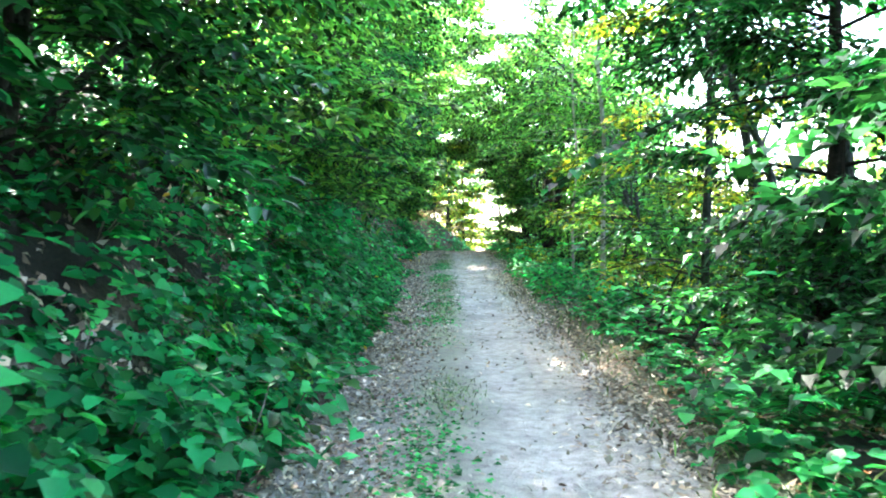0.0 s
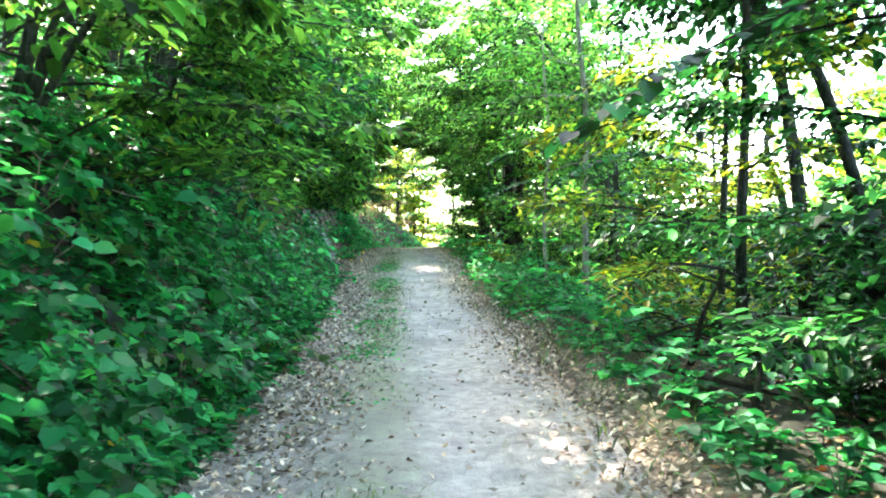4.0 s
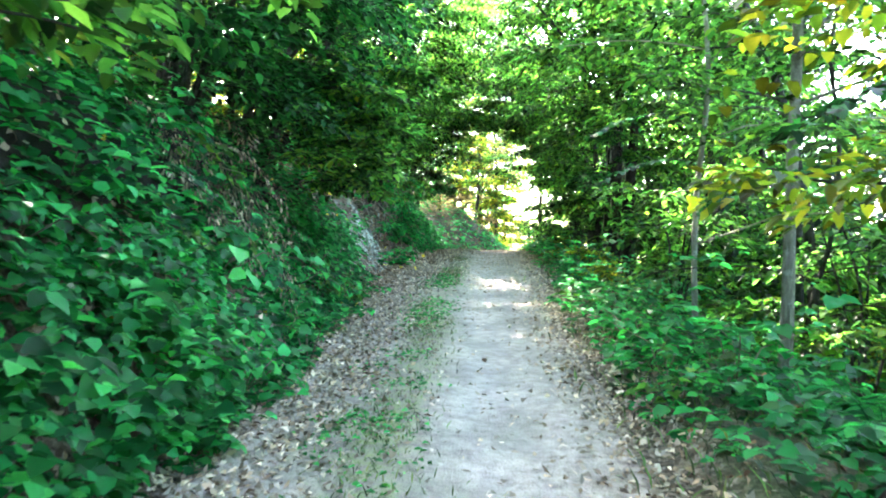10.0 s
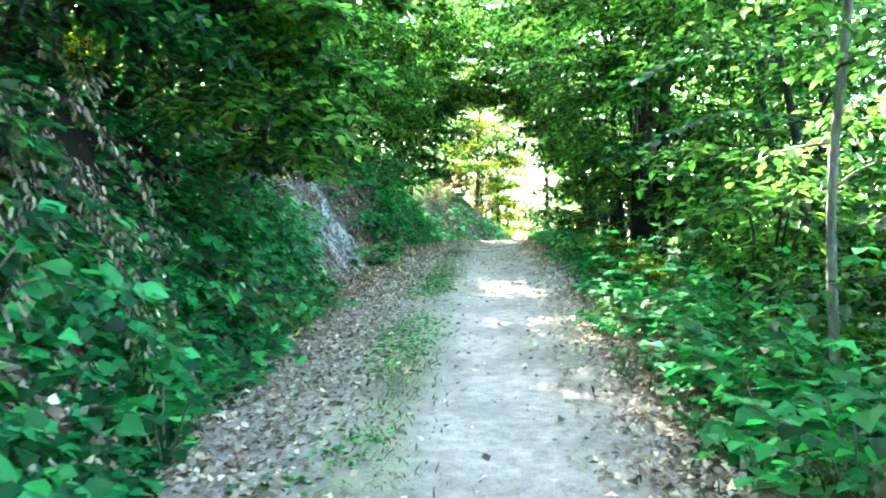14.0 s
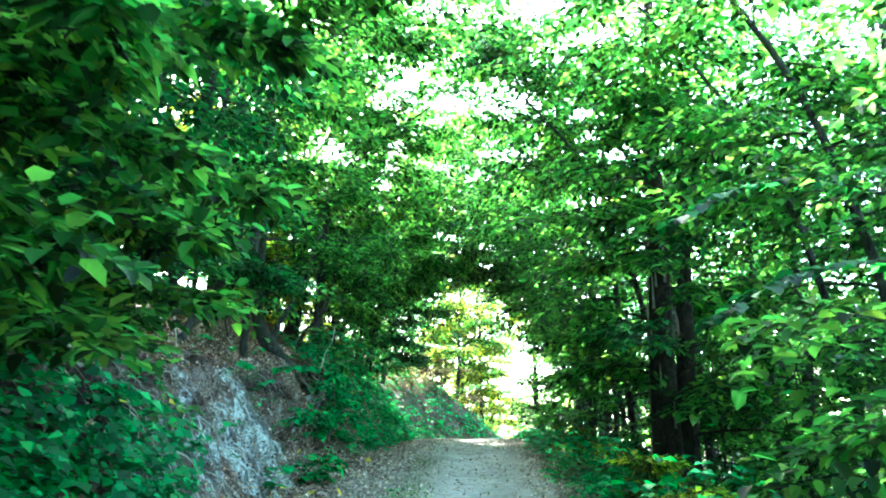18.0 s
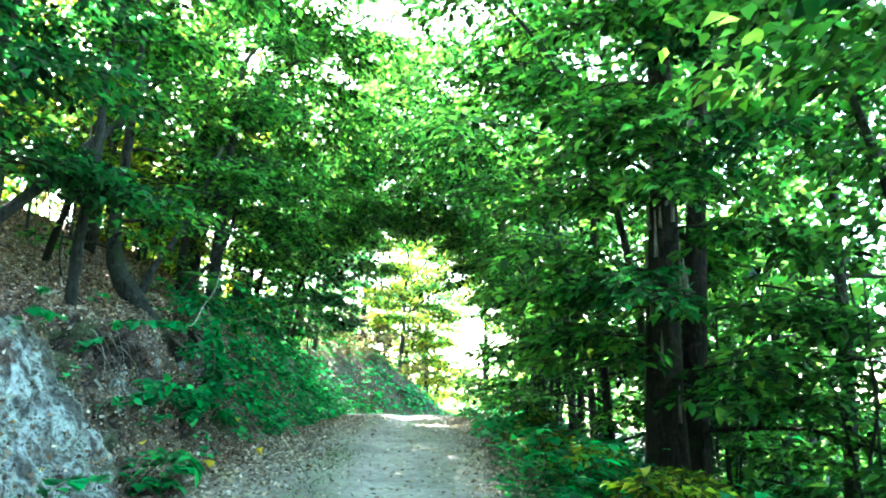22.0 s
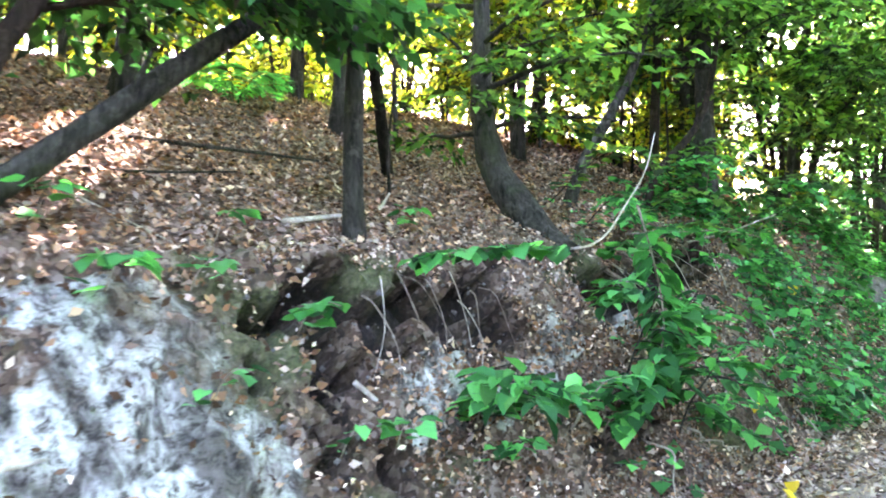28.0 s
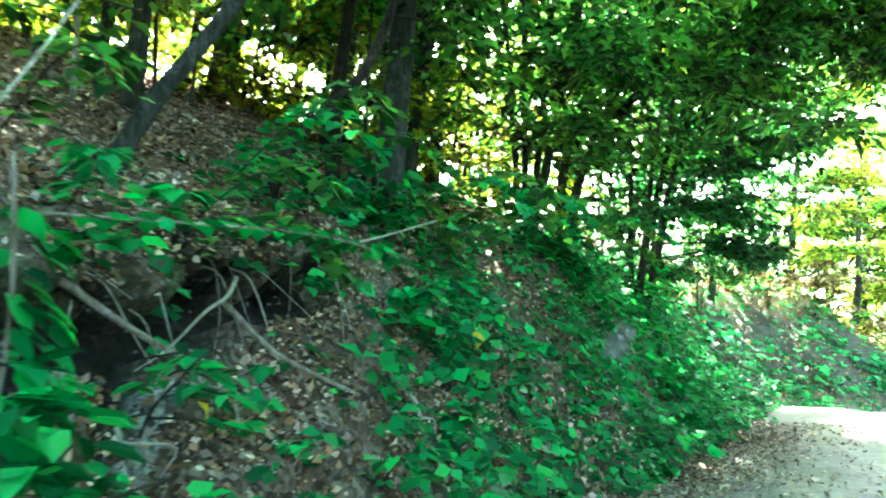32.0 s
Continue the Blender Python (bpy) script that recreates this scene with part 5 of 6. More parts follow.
x, y = scatter(g, 60000, (-4.5, -1.0), (-1, 22), lambda x, y: smooth(-0.2, 0.0, bank_part(x, y)) * (1 - smooth(0.6, 1.2, bank_part(x, y)) * 0.85) * (0.05 + (0.16 + 0.79 * (1 - smooth(3.5, 5.5, y))) * (1 - smooth(-0.14, 0.02, bumps(x, y, 0.9, 101)))))
litter("old_leaves", x, y, g, LITTER, "grey-brown fallen leaves under the hazels", (0.05, 0.1))
x, y = scatter(g, 12000, (1.7, 6.0), (0, 34), lambda x, y: 0.55 * smooth(0, 0.3, x - edge_right(y)))
litter("verge_leaves", x, y, g, LITTER_RED, "brown fallen leaves on the verge", (0.05, 0.09))

# grass


def grass(name, x, y, g, material, label, tall=(0.05, 0.14)):
    n = len(x)
    at = np.stack([x, y, height(x, y) - 0.005], 1)
    a = g.uniform(0, 2 * np.pi, n)
    ax = np.stack([np.cos(a) * 0.6, np.sin(a) * 0.6, g.uniform(0.4, 1.2, n)], 1)
    no = np.stack([-np.sin(a), np.cos(a), 0 * a + 0.2], 1)
    ln = g.uniform(*tall, n)
    v, f = leaf_quads(at, ax, np.cross(ax, no), ln, ln * 0.07 + 0.002, 0.1, 0.3)
    return tagged(new(name, put_mesh(name, v, f, 4, material)), label, "grass", kind="stuff")


x, y = scatter(g, 80000, (-0.7, 0.7), (0, 30), lambda x, y: np.exp(-((x - 0.02) / 0.26) ** 2) * np.clip(0.3 + 1.8 * bumps(x, y, 1.7, 73), 0, 1) * 0.9)
grass("middle_grass", x, y, g, GRASS, "short thin grass along the middle of the track", (0.04, 0.11))
x, y = scatter(g, 26000, (1.4, 4.0), (0, 46), lambda x, y: np.exp(-((x - edge_right(y) - 0.35) / 0.45) ** 2) * np.clip(0.5 + 1.5 * bumps(x, y, 1.2, 141), 0, 1))
grass("verge_grass", x, y, g, GRASS, "green grass along the verge", (0.08, 0.25))
x, y = scatter(g, 12000, (-6, 12), (40, 62), lambda x, y: 0.4 * smooth(0.8, 0.95, bank_part(x, y)) * (1 - smooth(1.2, 1.5, bank_part(x, y))))
grass("dry_grass", x, y, g, STRAW, "straw-coloured dry grass on the far bank", (0.3, 0.8))

# small weeds in the middle of the track
x, y = scatter(g, 17000, (-0.75, 0.4), (1, 26), lambda x, y: np.exp(-((x + 0.12) / 0.3) ** 2) * smooth(-0.06, 0.2, bumps(x, y, 1.1, 161, 4)))
n = len(x)
a = g.uniform(0, 2 * np.pi, n)
size = g.uniform(0.025, 0.065, n)
v, f = leaf_quads(np.stack([x, y, height(x, y) + 0.015 + g.random(n) * 0.04], 1), np.stack([np.cos(a), np.sin(a), 0.2 + 0 * a], 1), np.stack([g.normal(0, 0.3, n), g.normal(0, 0.3, n), 1 + 0 * a], 1), size, size * 0.7)
tagged(new("track_weeds", put_mesh("track_weeds", v, f, 4, LEAF_LOW)), "small green weeds in the middle of the track", "weeds", kind="stuff")

# ferns


def fern(x, y, size, seed):
    g = np.random.default_rng(seed)
    ob = thing("fern", (x, y, float(height(x, y)) - 0.02), "green fern with arching fronds on the verge", "fern", "ferns on the verge")
    for j in range(9):
        a = 2 * np.pi * j / 9 + g.uniform(-0.25, 0.25)
        ln = size * g.uniform(0.75, 1.1)
        up = g.uniform(0.5, 0.9)
        c = curve_points([(0, 0, 0), (ln * 0.3, 0, ln * up * 0.55), (ln * 0.7, 0, ln * up * 0.7), (ln, 0, ln * up * 0.5)], 20)
        at, ax, no, sz = [], [], [], []
        for i in range(3, 20):
            w = ln * 0.3 * math.sin(math.pi * min(0.97, (i - 1) / 19.5)) + 0.01
            for sgn in (1, -1):
                at.append(c[i])
                ax.append((0.35, sgn, -0.1))
                no.append((0, 0, 1))
                sz.append(w)
        sz = np.array(sz)
        v1, f1 = leaf_quads(np.array(at), np.array(ax), np.array(no), sz, sz * 0.22 + 0.006, 0.1, 0.15)
        v2, f2 = tube(c, np.linspace(0.005, 0.0015, 20), 4)
        v, f = joined([(v1, f1), (v2, f2)])
        fr = part("frond", put_mesh("frond", v, f, 4, LEAF_LOW), ob)
        fr.rotation_euler = (0, 0, a)
    return ob


for k, (x, y, sz) in enumerate([(2.75, 5.8, 0.75), (3.1, 6.4, 0.6), (3.7, 14.6, 0.8), (4.0, 15.6, 0.8), (3.3, 14.0, 0.6), (-5.2, 28.2, 0.7), (2.9, 33.5, 0.5)]):
    fern(x, y, sz, 901 + k)

# heap of fallen branches beside the track
g = np.random.default_rng(171)
for k in range(22):
    x, y = 3.0 + g.uniform(-0.4, 0.9), 10.6 + g.uniform(-1.6, 1.6)
    a = g.uniform(0, 6.28)
    ln = g.uniform(0.7, 2.0)
    z = float(height(x, y)) + g.uniform(0.03, 0.4)
    p = [(x, y, z), (x + 0.5 * ln * math.cos(a), y + 0.5 * ln * math.sin(a), z + g.uniform(-0.02, 0.25)), (x + ln * math.cos(a), y + ln * math.sin(a), z + g.uniform(-0.1, 0.4))]
    if p[2][0] < 2.1 or p[1][0] < 2.2:
        continue
    ob = stem_thing("fallen_branch", p, g.uniform(0.01, 0.03), 0.004, BARK_DARK, "dark dead branch in a heap beside the track", "branch", 9, 6, 0.2, k, 1.0)
    tagged(ob, group="heap of dead branches")
for k, p in enumerate([[(2.35, 12.2, 0.72), (2.6, 11.6, 0.5), (2.95, 10.9, 0.4), (3.3, 10.2, 0.35)], [(2.5, 9.6, 0.5), (2.9, 9.3, 0.42), (3.4, 9.2, 0.3)], [(3.0, 10.4, 0.35), (3.15, 10.4, 0.9), (3.35, 10.35, 1.3)], [(2.9, 8.9, 0.3), (3.3, 9.6, 0.5), (3.7, 10.4, 0.5)]]):
    tagged(stem_thing("fallen_branch", p, 0.035, 0.01, BARK_DARK, "thick dark dead branch beside the track", "branch", 12, 7, 0.25, 40 + k, 1.0), group="heap of dead branches")

# ---- the eroded bank ----


def lump(size, seed, rough=0.35):
    bm = bmesh.new()
    bmesh.ops.create_icosphere(bm, subdivisions=3, radius=1.0)
    noise.seed_set(seed)
    for v in bm.verts:
        d = 1 + rough * noise.noise(v.co * 1.6 + Vector((seed, 0, 0))) + 0.5 * rough * noise.noise(v.co * 4.5 + Vector((0, seed, 0)))
        v.co = Vector((v.co.x * size[0] * d, v.co.y * size[1] * d, v.co.z * size[2] * d))
    me = bpy.data.meshes.new("lump")
    bm.to_mesh(me)
    bm.free()
    return me


def clod(at, size, seed, label="dark overhanging clod of roots and humus", name="earth_clod", material=None, rootlets=0):
    ob = thing(name, at, label, "earth" if name == "earth_clod" else "rock")
    me = lump(size, seed)
    me.materials.append(material or HUMUS)
    part("clod" if name == "earth_clod" else "stone", me, ob)
    g = np.random.default_rng(seed)
    for j in range(rootlets):
        x0, y0 = size[0] * 0.9, g.uniform(-1, 1) * size[1]
        ln = g.uniform(0.25, 0.6)
        p = curve_points([(x0 * 0.6, y0, size[2] * 0.4), (x0 + 0.05, y0 + g.normal(0, 0.05), -0.1), (x0 + 0.08 + g.normal(0, 0.04), y0 + g.normal(0, 0.1), -0.1 - ln)], 8)
        v, f = tube(p, np.linspace(0.008, 0.003, 8), 5)
        part("rootlet", put_mesh("rootlet", v, f, 4, ROOT), ob, "thin pale hanging root")
    return ob


ROOT_SPOTS = [(27.2, 2), (27.65, 3), (28.0, 3), (24.9, 2), (29.8, 4), (30.4, 5), (31.0, 4), (22.3, 3), (21.6, 3), (20.6, 3)]
g = np.random.default_rng(181)
for y0, count in ROOT_SPOTS:
    for j in range(count):
        y = y0 + g.uniform(-0.25, 0.25)
        x = float(bank_foot(y) - bank_width(y) * g.uniform(0.85, 1.0))
        z = float(height(x, y)) + 0.01
        ln = g.uniform(0.25, 0.75)
        b = g.normal(0, 0.12)
        p = [(x - 0.02, y, z - 0.04), (x + 0.1, y + b * 0.4, z - 0.1), (x + 0.2 + g.uniform(0, 0.08), y + b, z - 0.1 - ln * 0.5), (x + 0.2 + g.uniform(0, 0.25), y + b * 1.6, z - 0.1 - ln)]
        tagged(stem_thing("hanging_root", p, g.uniform(0.003, 0.007), 0.0015, ROOT if j % 3 else WOOD_BARE, "thin root hanging from the lip of the bank", "root", 10, 5, 0.2, j, 1.0), group="roots of the bank")
# crooked roots laid bare on the face
for k in range(46):
    y = g.uniform(21.9, 25.2) if k < 30 else g.uniform(28.8, 31.6)
    u = g.uniform(0.15, 0.85)
    dy, du, n = g.normal(0, 0.35), -g.uniform(0.05, 0.4), 5
    t = np.linspace(0, 1, n)
    yy = y + dy * t + g.normal(0, 0.04, n)
    xx = bank_foot(yy) - bank_width(yy) * (u + du * t) + 0.02
    zz = height(xx, yy) + 0.05 + g.uniform(-0.02, 0.04, n)
    p = np.stack([xx + 0.04, yy, zz], 1)
    p[0, 0] -= 0.12
    tagged(stem_thing("bare_root", p, g.uniform(0.005, 0.013), 0.002, WOOD_BARE if k % 3 else ROOT, "pale crooked root laid bare on the bank", "root", 14, 5, 0.25, k, 1.0), group="roots of the bank")
STONE = soil("grey_stone", (0.05, 0.047, 0.042), (0.24, 0.235, 0.22))
for k, (x, y, sx, sy, sz) in enumerate([(-1.72, 35.2, 0.2, 0.3, 0.2), (-1.66, 34.8, 0.14, 0.2, 0.14), (-1.8, 35.7, 0.2, 0.25, 0.16)]):
    tagged(clod((x, y, float(height(x, y)) + 0.02), (sx, sy, sz), 60 + k, "grey stone showing in the overgrown bank", "rock", STONE), group="stones in the bank")

# small stones and crumbs on the bank
g = np.random.default_rng(185)
n = 2200
y = g.uniform(21.6, 31.4, n)
u = g.beta(1.3, 1.6, n) * 1.1
x = bank_foot(y) - bank_width(y) * u + g.normal(0, 0.02, n)
ctr = np.stack([x + 0.03, y, height(x, y) + 0.01], 1)
octa = np.array([(1, 0, 0), (0, 1, 0), (-1, 0, 0), (0, -1, 0), (0, 0, 0.8), (0, 0, -0.8)])
r = g.gamma(2.0, 0.0045, n).clip(0.003, 0.02)
v = ctr[:, None, :] + octa[None] * r[:, None, None] * g.uniform(0.5, 1.4, (n, 6, 1))
tri = np.array([(0, 1, 4), (1, 2, 4), (2, 3, 4), (3, 0, 4), (1, 0, 5), (2, 1, 5), (3, 2, 5), (0, 3, 5)])
f = (6 * np.arange(n))[:, None, None] + tri[None]
tagged(new("bank_crumbs", put_mesh("bank_crumbs", v, f, 3, STONE)), "small grey stones and earth crumbs on the bank", "stones", kind="stuff")

# dead wood and roots on the bank
STICKS = [
    ([(-2.7, 26.9, 2.98), (-2.85, 27.4, 3.06), (-3.0, 27.85, 3.12), (-3.2, 28.2, 3.32)], 0.018, "bare pale stick lying in the leaf litter", WOOD_BARE),
    ([(-2.24, 24.5, 2.2), (-2.17, 24.75, 2.12), (-2.15, 24.95, 2.1), (-2.2, 25.2, 2.2)], 0.02, "bare pale root sticking out of the clay", WOOD_BARE),
    ([(-2.15, 25.2, 2.1), (-2.12, 25.5, 2.04), (-2.1, 25.85, 2.02), (-2.16, 26.2, 2.06)], 0.014, "dark root along the clay face", ROOT),
    ([(-2.56, 24.38, 2.72), (-2.58, 24.39, 2.95), (-2.63, 24.42, 3.15), (-2.62, 24.43, 3.35)], 0.01, "thin pale stick standing in the bank", WOOD_BARE),
    ([(-2.1, 26.86, 2.14), (-2.04, 26.98, 2.02), (-1.98, 27.1, 1.9)], 0.014, "short pale stick on the bank face", WOOD_BARE),
    ([(-2.34, 26.02, 2.56), (-2.3, 26.1, 2.4), (-2.18, 26.1, 2.22), (-2.12, 26.2, 2.12)], 0.012, "curved root hanging over the clay", ROOT),
    ([(-2.1, 25.05, 1.98), (-2.06, 25.25, 2.0), (-2.05, 25.45, 2.02)], 0.014, "pale root end in the clay", WOOD_BARE),
    ([(-3.9, 26.6, 3.62), (-3.8, 27.3, 3.62), (-3.75, 28.0, 3.62)], 0.018, "brown rotten log in the leaf litter", BARK),
    ([(-3.5, 25.7, 3.3), (-3.35, 26.4, 3.3), (-3.3, 27.0, 3.36)], 0.012, "brown stick in the leaf litter", BARK),
    ([(-3.2, 28.2, 3.32), (-3.3, 28.3, 3.7), (-3.25, 28.35, 4.2)], 0.014, "thin upright stick on the bank", BARK),
    ([(-2.3, 30.95, 2.98), (-1.9, 31.1, 3.06), (-1.52, 31.3, 3.2)], 0.01, "thin bare twig jutting from the bank", WOOD_BARE),
    ([(-2.3, 29.6, 2.75), (-2.05, 29.9, 2.5), (-1.85, 30.3, 2.3)], 0.02, "grey root on the bank face", ROOT),
    ([(-2.1, 30.3, 2.7), (-1.9, 30.5, 2.45), (-1.7, 30.9, 2.25)], 0.018, "grey root on the bank face", ROOT),
]
for k, (p, r, lab, mat) in enumerate(STICKS):
    stem_thing("stick", p, r, r * 0.5, mat, lab, "stick", 12, 6, 0.2, 80 + k, 1.0)
g = np.random.default_rng(191)
for k in range(56):
    x, y = g.uniform(-5.0, -2.5), g.uniform(22.5, 35)
    a, ln = g.uniform(0, 6.28), g.uniform(0.3, 0.9)
    xs, ys_ = x + np.array([0, 0.5, 1.0]) * ln * math.cos(a), y + np.array([0, 0.5, 1.0]) * ln * math.sin(a)
    zs = height(xs, ys_) + 0.02
    tagged(stem_thing("twig", np.stack([xs, ys_, zs], 1), g.uniform(0.005, 0.012), 0.003, ROOT if k % 3 else WOOD_BARE, "dry twig lying in the leaf litter", "twig", 7, 5, 0.2, k, 1.0), group="twigs in the leaf litter")


def sprig(points, n, leaf, label, seed, stem_m=None, leaf_m=None, r=0.008, hang=0.3, name="leafy_branch", slim=0.88):
    """One branch with leaves along it."""
    g = np.random.default_rng(seed)
    p = curve_points(points, 24)
    at0 = p[0].copy()
    ob = thing(name, tuple(at0), label, "branch")
    v, f = tube(p - at0, np.linspace(r, 0.003, 24), 6, 0.1, seed)
    part("stem", put_mesh("stem", v, f, 4, stem_m or ROOT, True), ob)
    t = g.uniform(0.1, 1.0, n) * 22.99
    i = t.astype(int)
    org = p[i] * (1 - (t - i))[:, None] + p[i + 1] * (t - i)[:, None]
    d = unit(p[i + 1] - p[i])
    sd = unit(np.cross(d, np.array([0, 0, 1.0]))) * np.where(g.random(n) < 0.5, 1, -1)[:, None]
    off = sd * g.uniform(0.0, 0.12, n)[:, None]
    ax = sd + d * 0.6 + g.normal(0, 0.3, (n, 3)) - np.array([0, 0, hang])
    size = leaf * g.uniform(0.6, 1.2, n)
    v, f = (lobed_leaves if slim > 0.8 else broad_leaves)(org - at0 + off, ax, np.array([0, 0, 1.0]) + g.normal(0, 0.2, (n, 3)), size, size * slim, 0.08, 0.12)
    part("foliage", put_mesh("foliage", v, f, 4, leaf_m or LEAF_LOW), ob)
    return ob


white_twig = stem_thing("bent_branch", [(-1.6, 28.1, 2.79), (-1.63, 28.32, 2.82), (-1.66, 28.58, 2.91), (-1.67, 28.84, 3.1), (-1.58, 28.96, 3.32), (-1.56, 29.1, 3.6)], 0.0085, 0.004, WOOD_BARE, "bare white branch bent in a bow above the bank", "branch", 24, 7, 0.12, 5, 1.0)
sprig([(-1.6, 28.13, 2.79), (-1.75, 27.84, 2.79), (-1.9, 27.52, 2.78), (-2.06, 27.27, 2.74)], 90, 0.13, "flat green leafy branch over the bank", 7)
sprig([(-1.66, 29.0, 3.1), (-1.55, 28.97, 2.7), (-1.48, 28.9, 2.3), (-1.52, 28.75, 1.95), (-1.66, 28.6, 1.72)], 120, 0.13, "hanging green branch in front of the bank", 8)
sprig([(-1.85, 29.2, 2.95), (-1.7, 29.7, 2.98), (-1.55, 30.3, 3.0), (-1.45, 30.9, 2.95)], 70, 0.09, "flat green leafy branch over the bank", 9)
sprig([(-1.75, 28.2, 1.75), (-1.62, 28.35, 2.0), (-1.5, 28.5, 2.05)], 34, 0.11, "green seedling on the bank face", 10)
sprig([(-1.9, 28.9, 2.4), (-1.75, 28.8, 2.6), (-1.6, 28.7, 2.6)], 34, 0.1, "green seedling on the bank face", 11)
sprig([(-1.5, 26.3, 1.2), (-1.42, 26.4, 1.45), (-1.3, 26.5, 1.5)], 26, 0.13, "green seedling at the foot of the bank", 12)
sprig([(-1.5, 24.7, 1.15), (-1.42, 24.8, 1.4), (-1.3, 24.9, 1.45)], 26, 0.13, "green seedling at the foot of the bank", 13)
SEEDLINGS = [(-1.96, 27.59, 0.12, 34), (-1.79, 29.53, 0.11, 30), (-1.81, 28.62, 0.1, 22), (-2.27, 26.64, 0.12, 14), (-2.36, 25.77, 0.12, 14), (-2.08, 26.07, 0.08, 8), (-1.95, 26.97, 0.09, 14), (-1.99, 26.66, 0.08, 8), (-1.86, 27.64, 0.09, 20), (-1.63, 29.81, 0.09, 20), (-1.68, 29.77, 0.09, 18), (-1.79, 28.83, 0.11, 24), (-2.44, 26.18, 0.09, 12), (-1.94, 28.04, 0.1, 16), (-1.5, 27.24, 0.11, 30), (-1.51, 26.46, 0.12, 34), (-1.61, 25.83, 0.1, 12), (-1.99, 24.39, 0.09, 10), (-1.96, 31.6, 0.11, 30), (-2.27, 30.67, 0.11, 34), (-2.3, 29.64, 0.11, 30), (-2.46, 30.1, 0.11, 34), (-1.64, 32.6, 0.1, 24), (-2.9, 25.7, 0.09, 12), (-2.7, 27.7, 0.09, 12), (-2.75, 26.5, 0.09, 10), (-1.7, 30.4, 0.09, 16), (-1.55, 30.9, 0.09, 16)]
for k, (x, y, leaf, n) in enumerate(SEEDLINGS):
    z = float(height(x, y))
    g = np.random.default_rng(1500 + k)
    a, r = g.uniform(-0.9, 0.9), 0.06 + 0.005 * n
    sprig([(x, y, z - 0.03), (x + 0.08, y + 0.2 * r * a, z + 0.1), (x + 0.1 + 0.5 * r, y + 0.6 * r * a, z + 0.15), (x + 0.1 + r, y + r * a, z + 0.13)], n, leaf, "green seedling with broad leaves on the bank", 20 + k, name="seedling", r=0.004, slim=0.95)
sprig([(2.8, 25.4, 1.0), (2.72, 25.3, 1.4), (2.63, 25.2, 1.75), (2.5, 25.0, 1.8)], 50, 0.11, "pale green leafy shoot beside the track", 40)
sprig([(4.6, 6.3, 3.0), (3.4, 6.6, 3.1), (1.9, 6.85, 2.6), (0.95, 6.95, 2.05)], 90, 0.12, "leafy branch reaching low over the track", 41, BARK_DARK, LEAF, 0.016)
for k, (y, z) in enumerate([(19.6, 2.9), (20.1, 2.6), (18.9, 3.3), (10.6, 2.6)]):
    zz = float(path_z(y)) + z
    sprig([(-3.0, y + 0.3, zz + 0.3), (-2.2, y + 0.2, zz + 0.45), (-1.5, y, zz + 0.25), (-0.8, y - 0.1, zz - 0.15)], 190, 0.12, "leafy hazel branch reaching out over the track", 50 + k, BARK, LEAF, 0.008)
for k, (y, z) in enumerate([(20.6, 2.0), (21.4, 2.8), (15.2, 1.6), (13.4, 2.1)]):
    zz = float(path_z(y)) + z
    sprig([(4.4, y + 0.3, zz + 0.2), (3.6, y + 0.2, zz + 0.35), (2.9, y, zz + 0.2), (2.35, y - 0.1, zz - 0.1)], 110, 0.12, "leafy branch reaching towards the track", 60 + k, BARK, LEAF, 0.012)



def bough(points, leaves, label, seed, leaf_m=None, leaf=0.1, limbs=9, limb_len=(0.3, 0.75), reach=(0.2, 0.42), r=0.013, above=2.1):
    """A leafy branch with side twigs and flat layers of leaves."""
    pts = np.array(points, float)
    return tree(tuple(pts[0]), pts, r, 0.004, limbs, leaves / LUSH, "leafy_branch", label, BARK, leaf_m or LEAF_LIGHT, seed, leaf, 0.3, limb_len, unit(pts[-1] - pts[0]), 0.9, 0.05, per=13, reach=reach, sag=0.15, room=0.75, above=above, category="branch", group="boughs over the track", broad=True)


for k, (y, z, tip, n) in enumerate([(8.9, 2.25, -0.1, 450), (8.2, 2.9, -0.4, 420), (9.6, 3.1, 0.0, 420), (12.2, 2.55, 0.05, 500), (11.4, 3.2, -0.3, 450), (10.4, 2.0, -0.9, 420), (13.4, 3.1, 0.0, 500), (9.4, 1.75, -1.0, 420), (11.2, 2.1, -0.8, 450), (18.2, 2.0, -0.9, 700), (19.0, 1.7, -1.0, 700), (19.6, 2.3, -0.8, 800), (20.2, 1.9, -1.1, 700), (18.8, 2.5, -0.6, 800), (18.6, 2.9, -0.5, 900), (19.5, 3.3, 0.0, 900), (20.6, 2.7, -0.6, 800)]):
    zz = float(path_z(y)) + z
    bough([(-2.8, y + 0.5, zz - 0.3), (-2.0, y + 0.35, zz + 0.1), (-1.2, y + 0.1, zz + 0.15), (tip, y - 0.2, zz - 0.05)], n, "bright leafy hazel bough reaching out from the bank", 1200 + k)

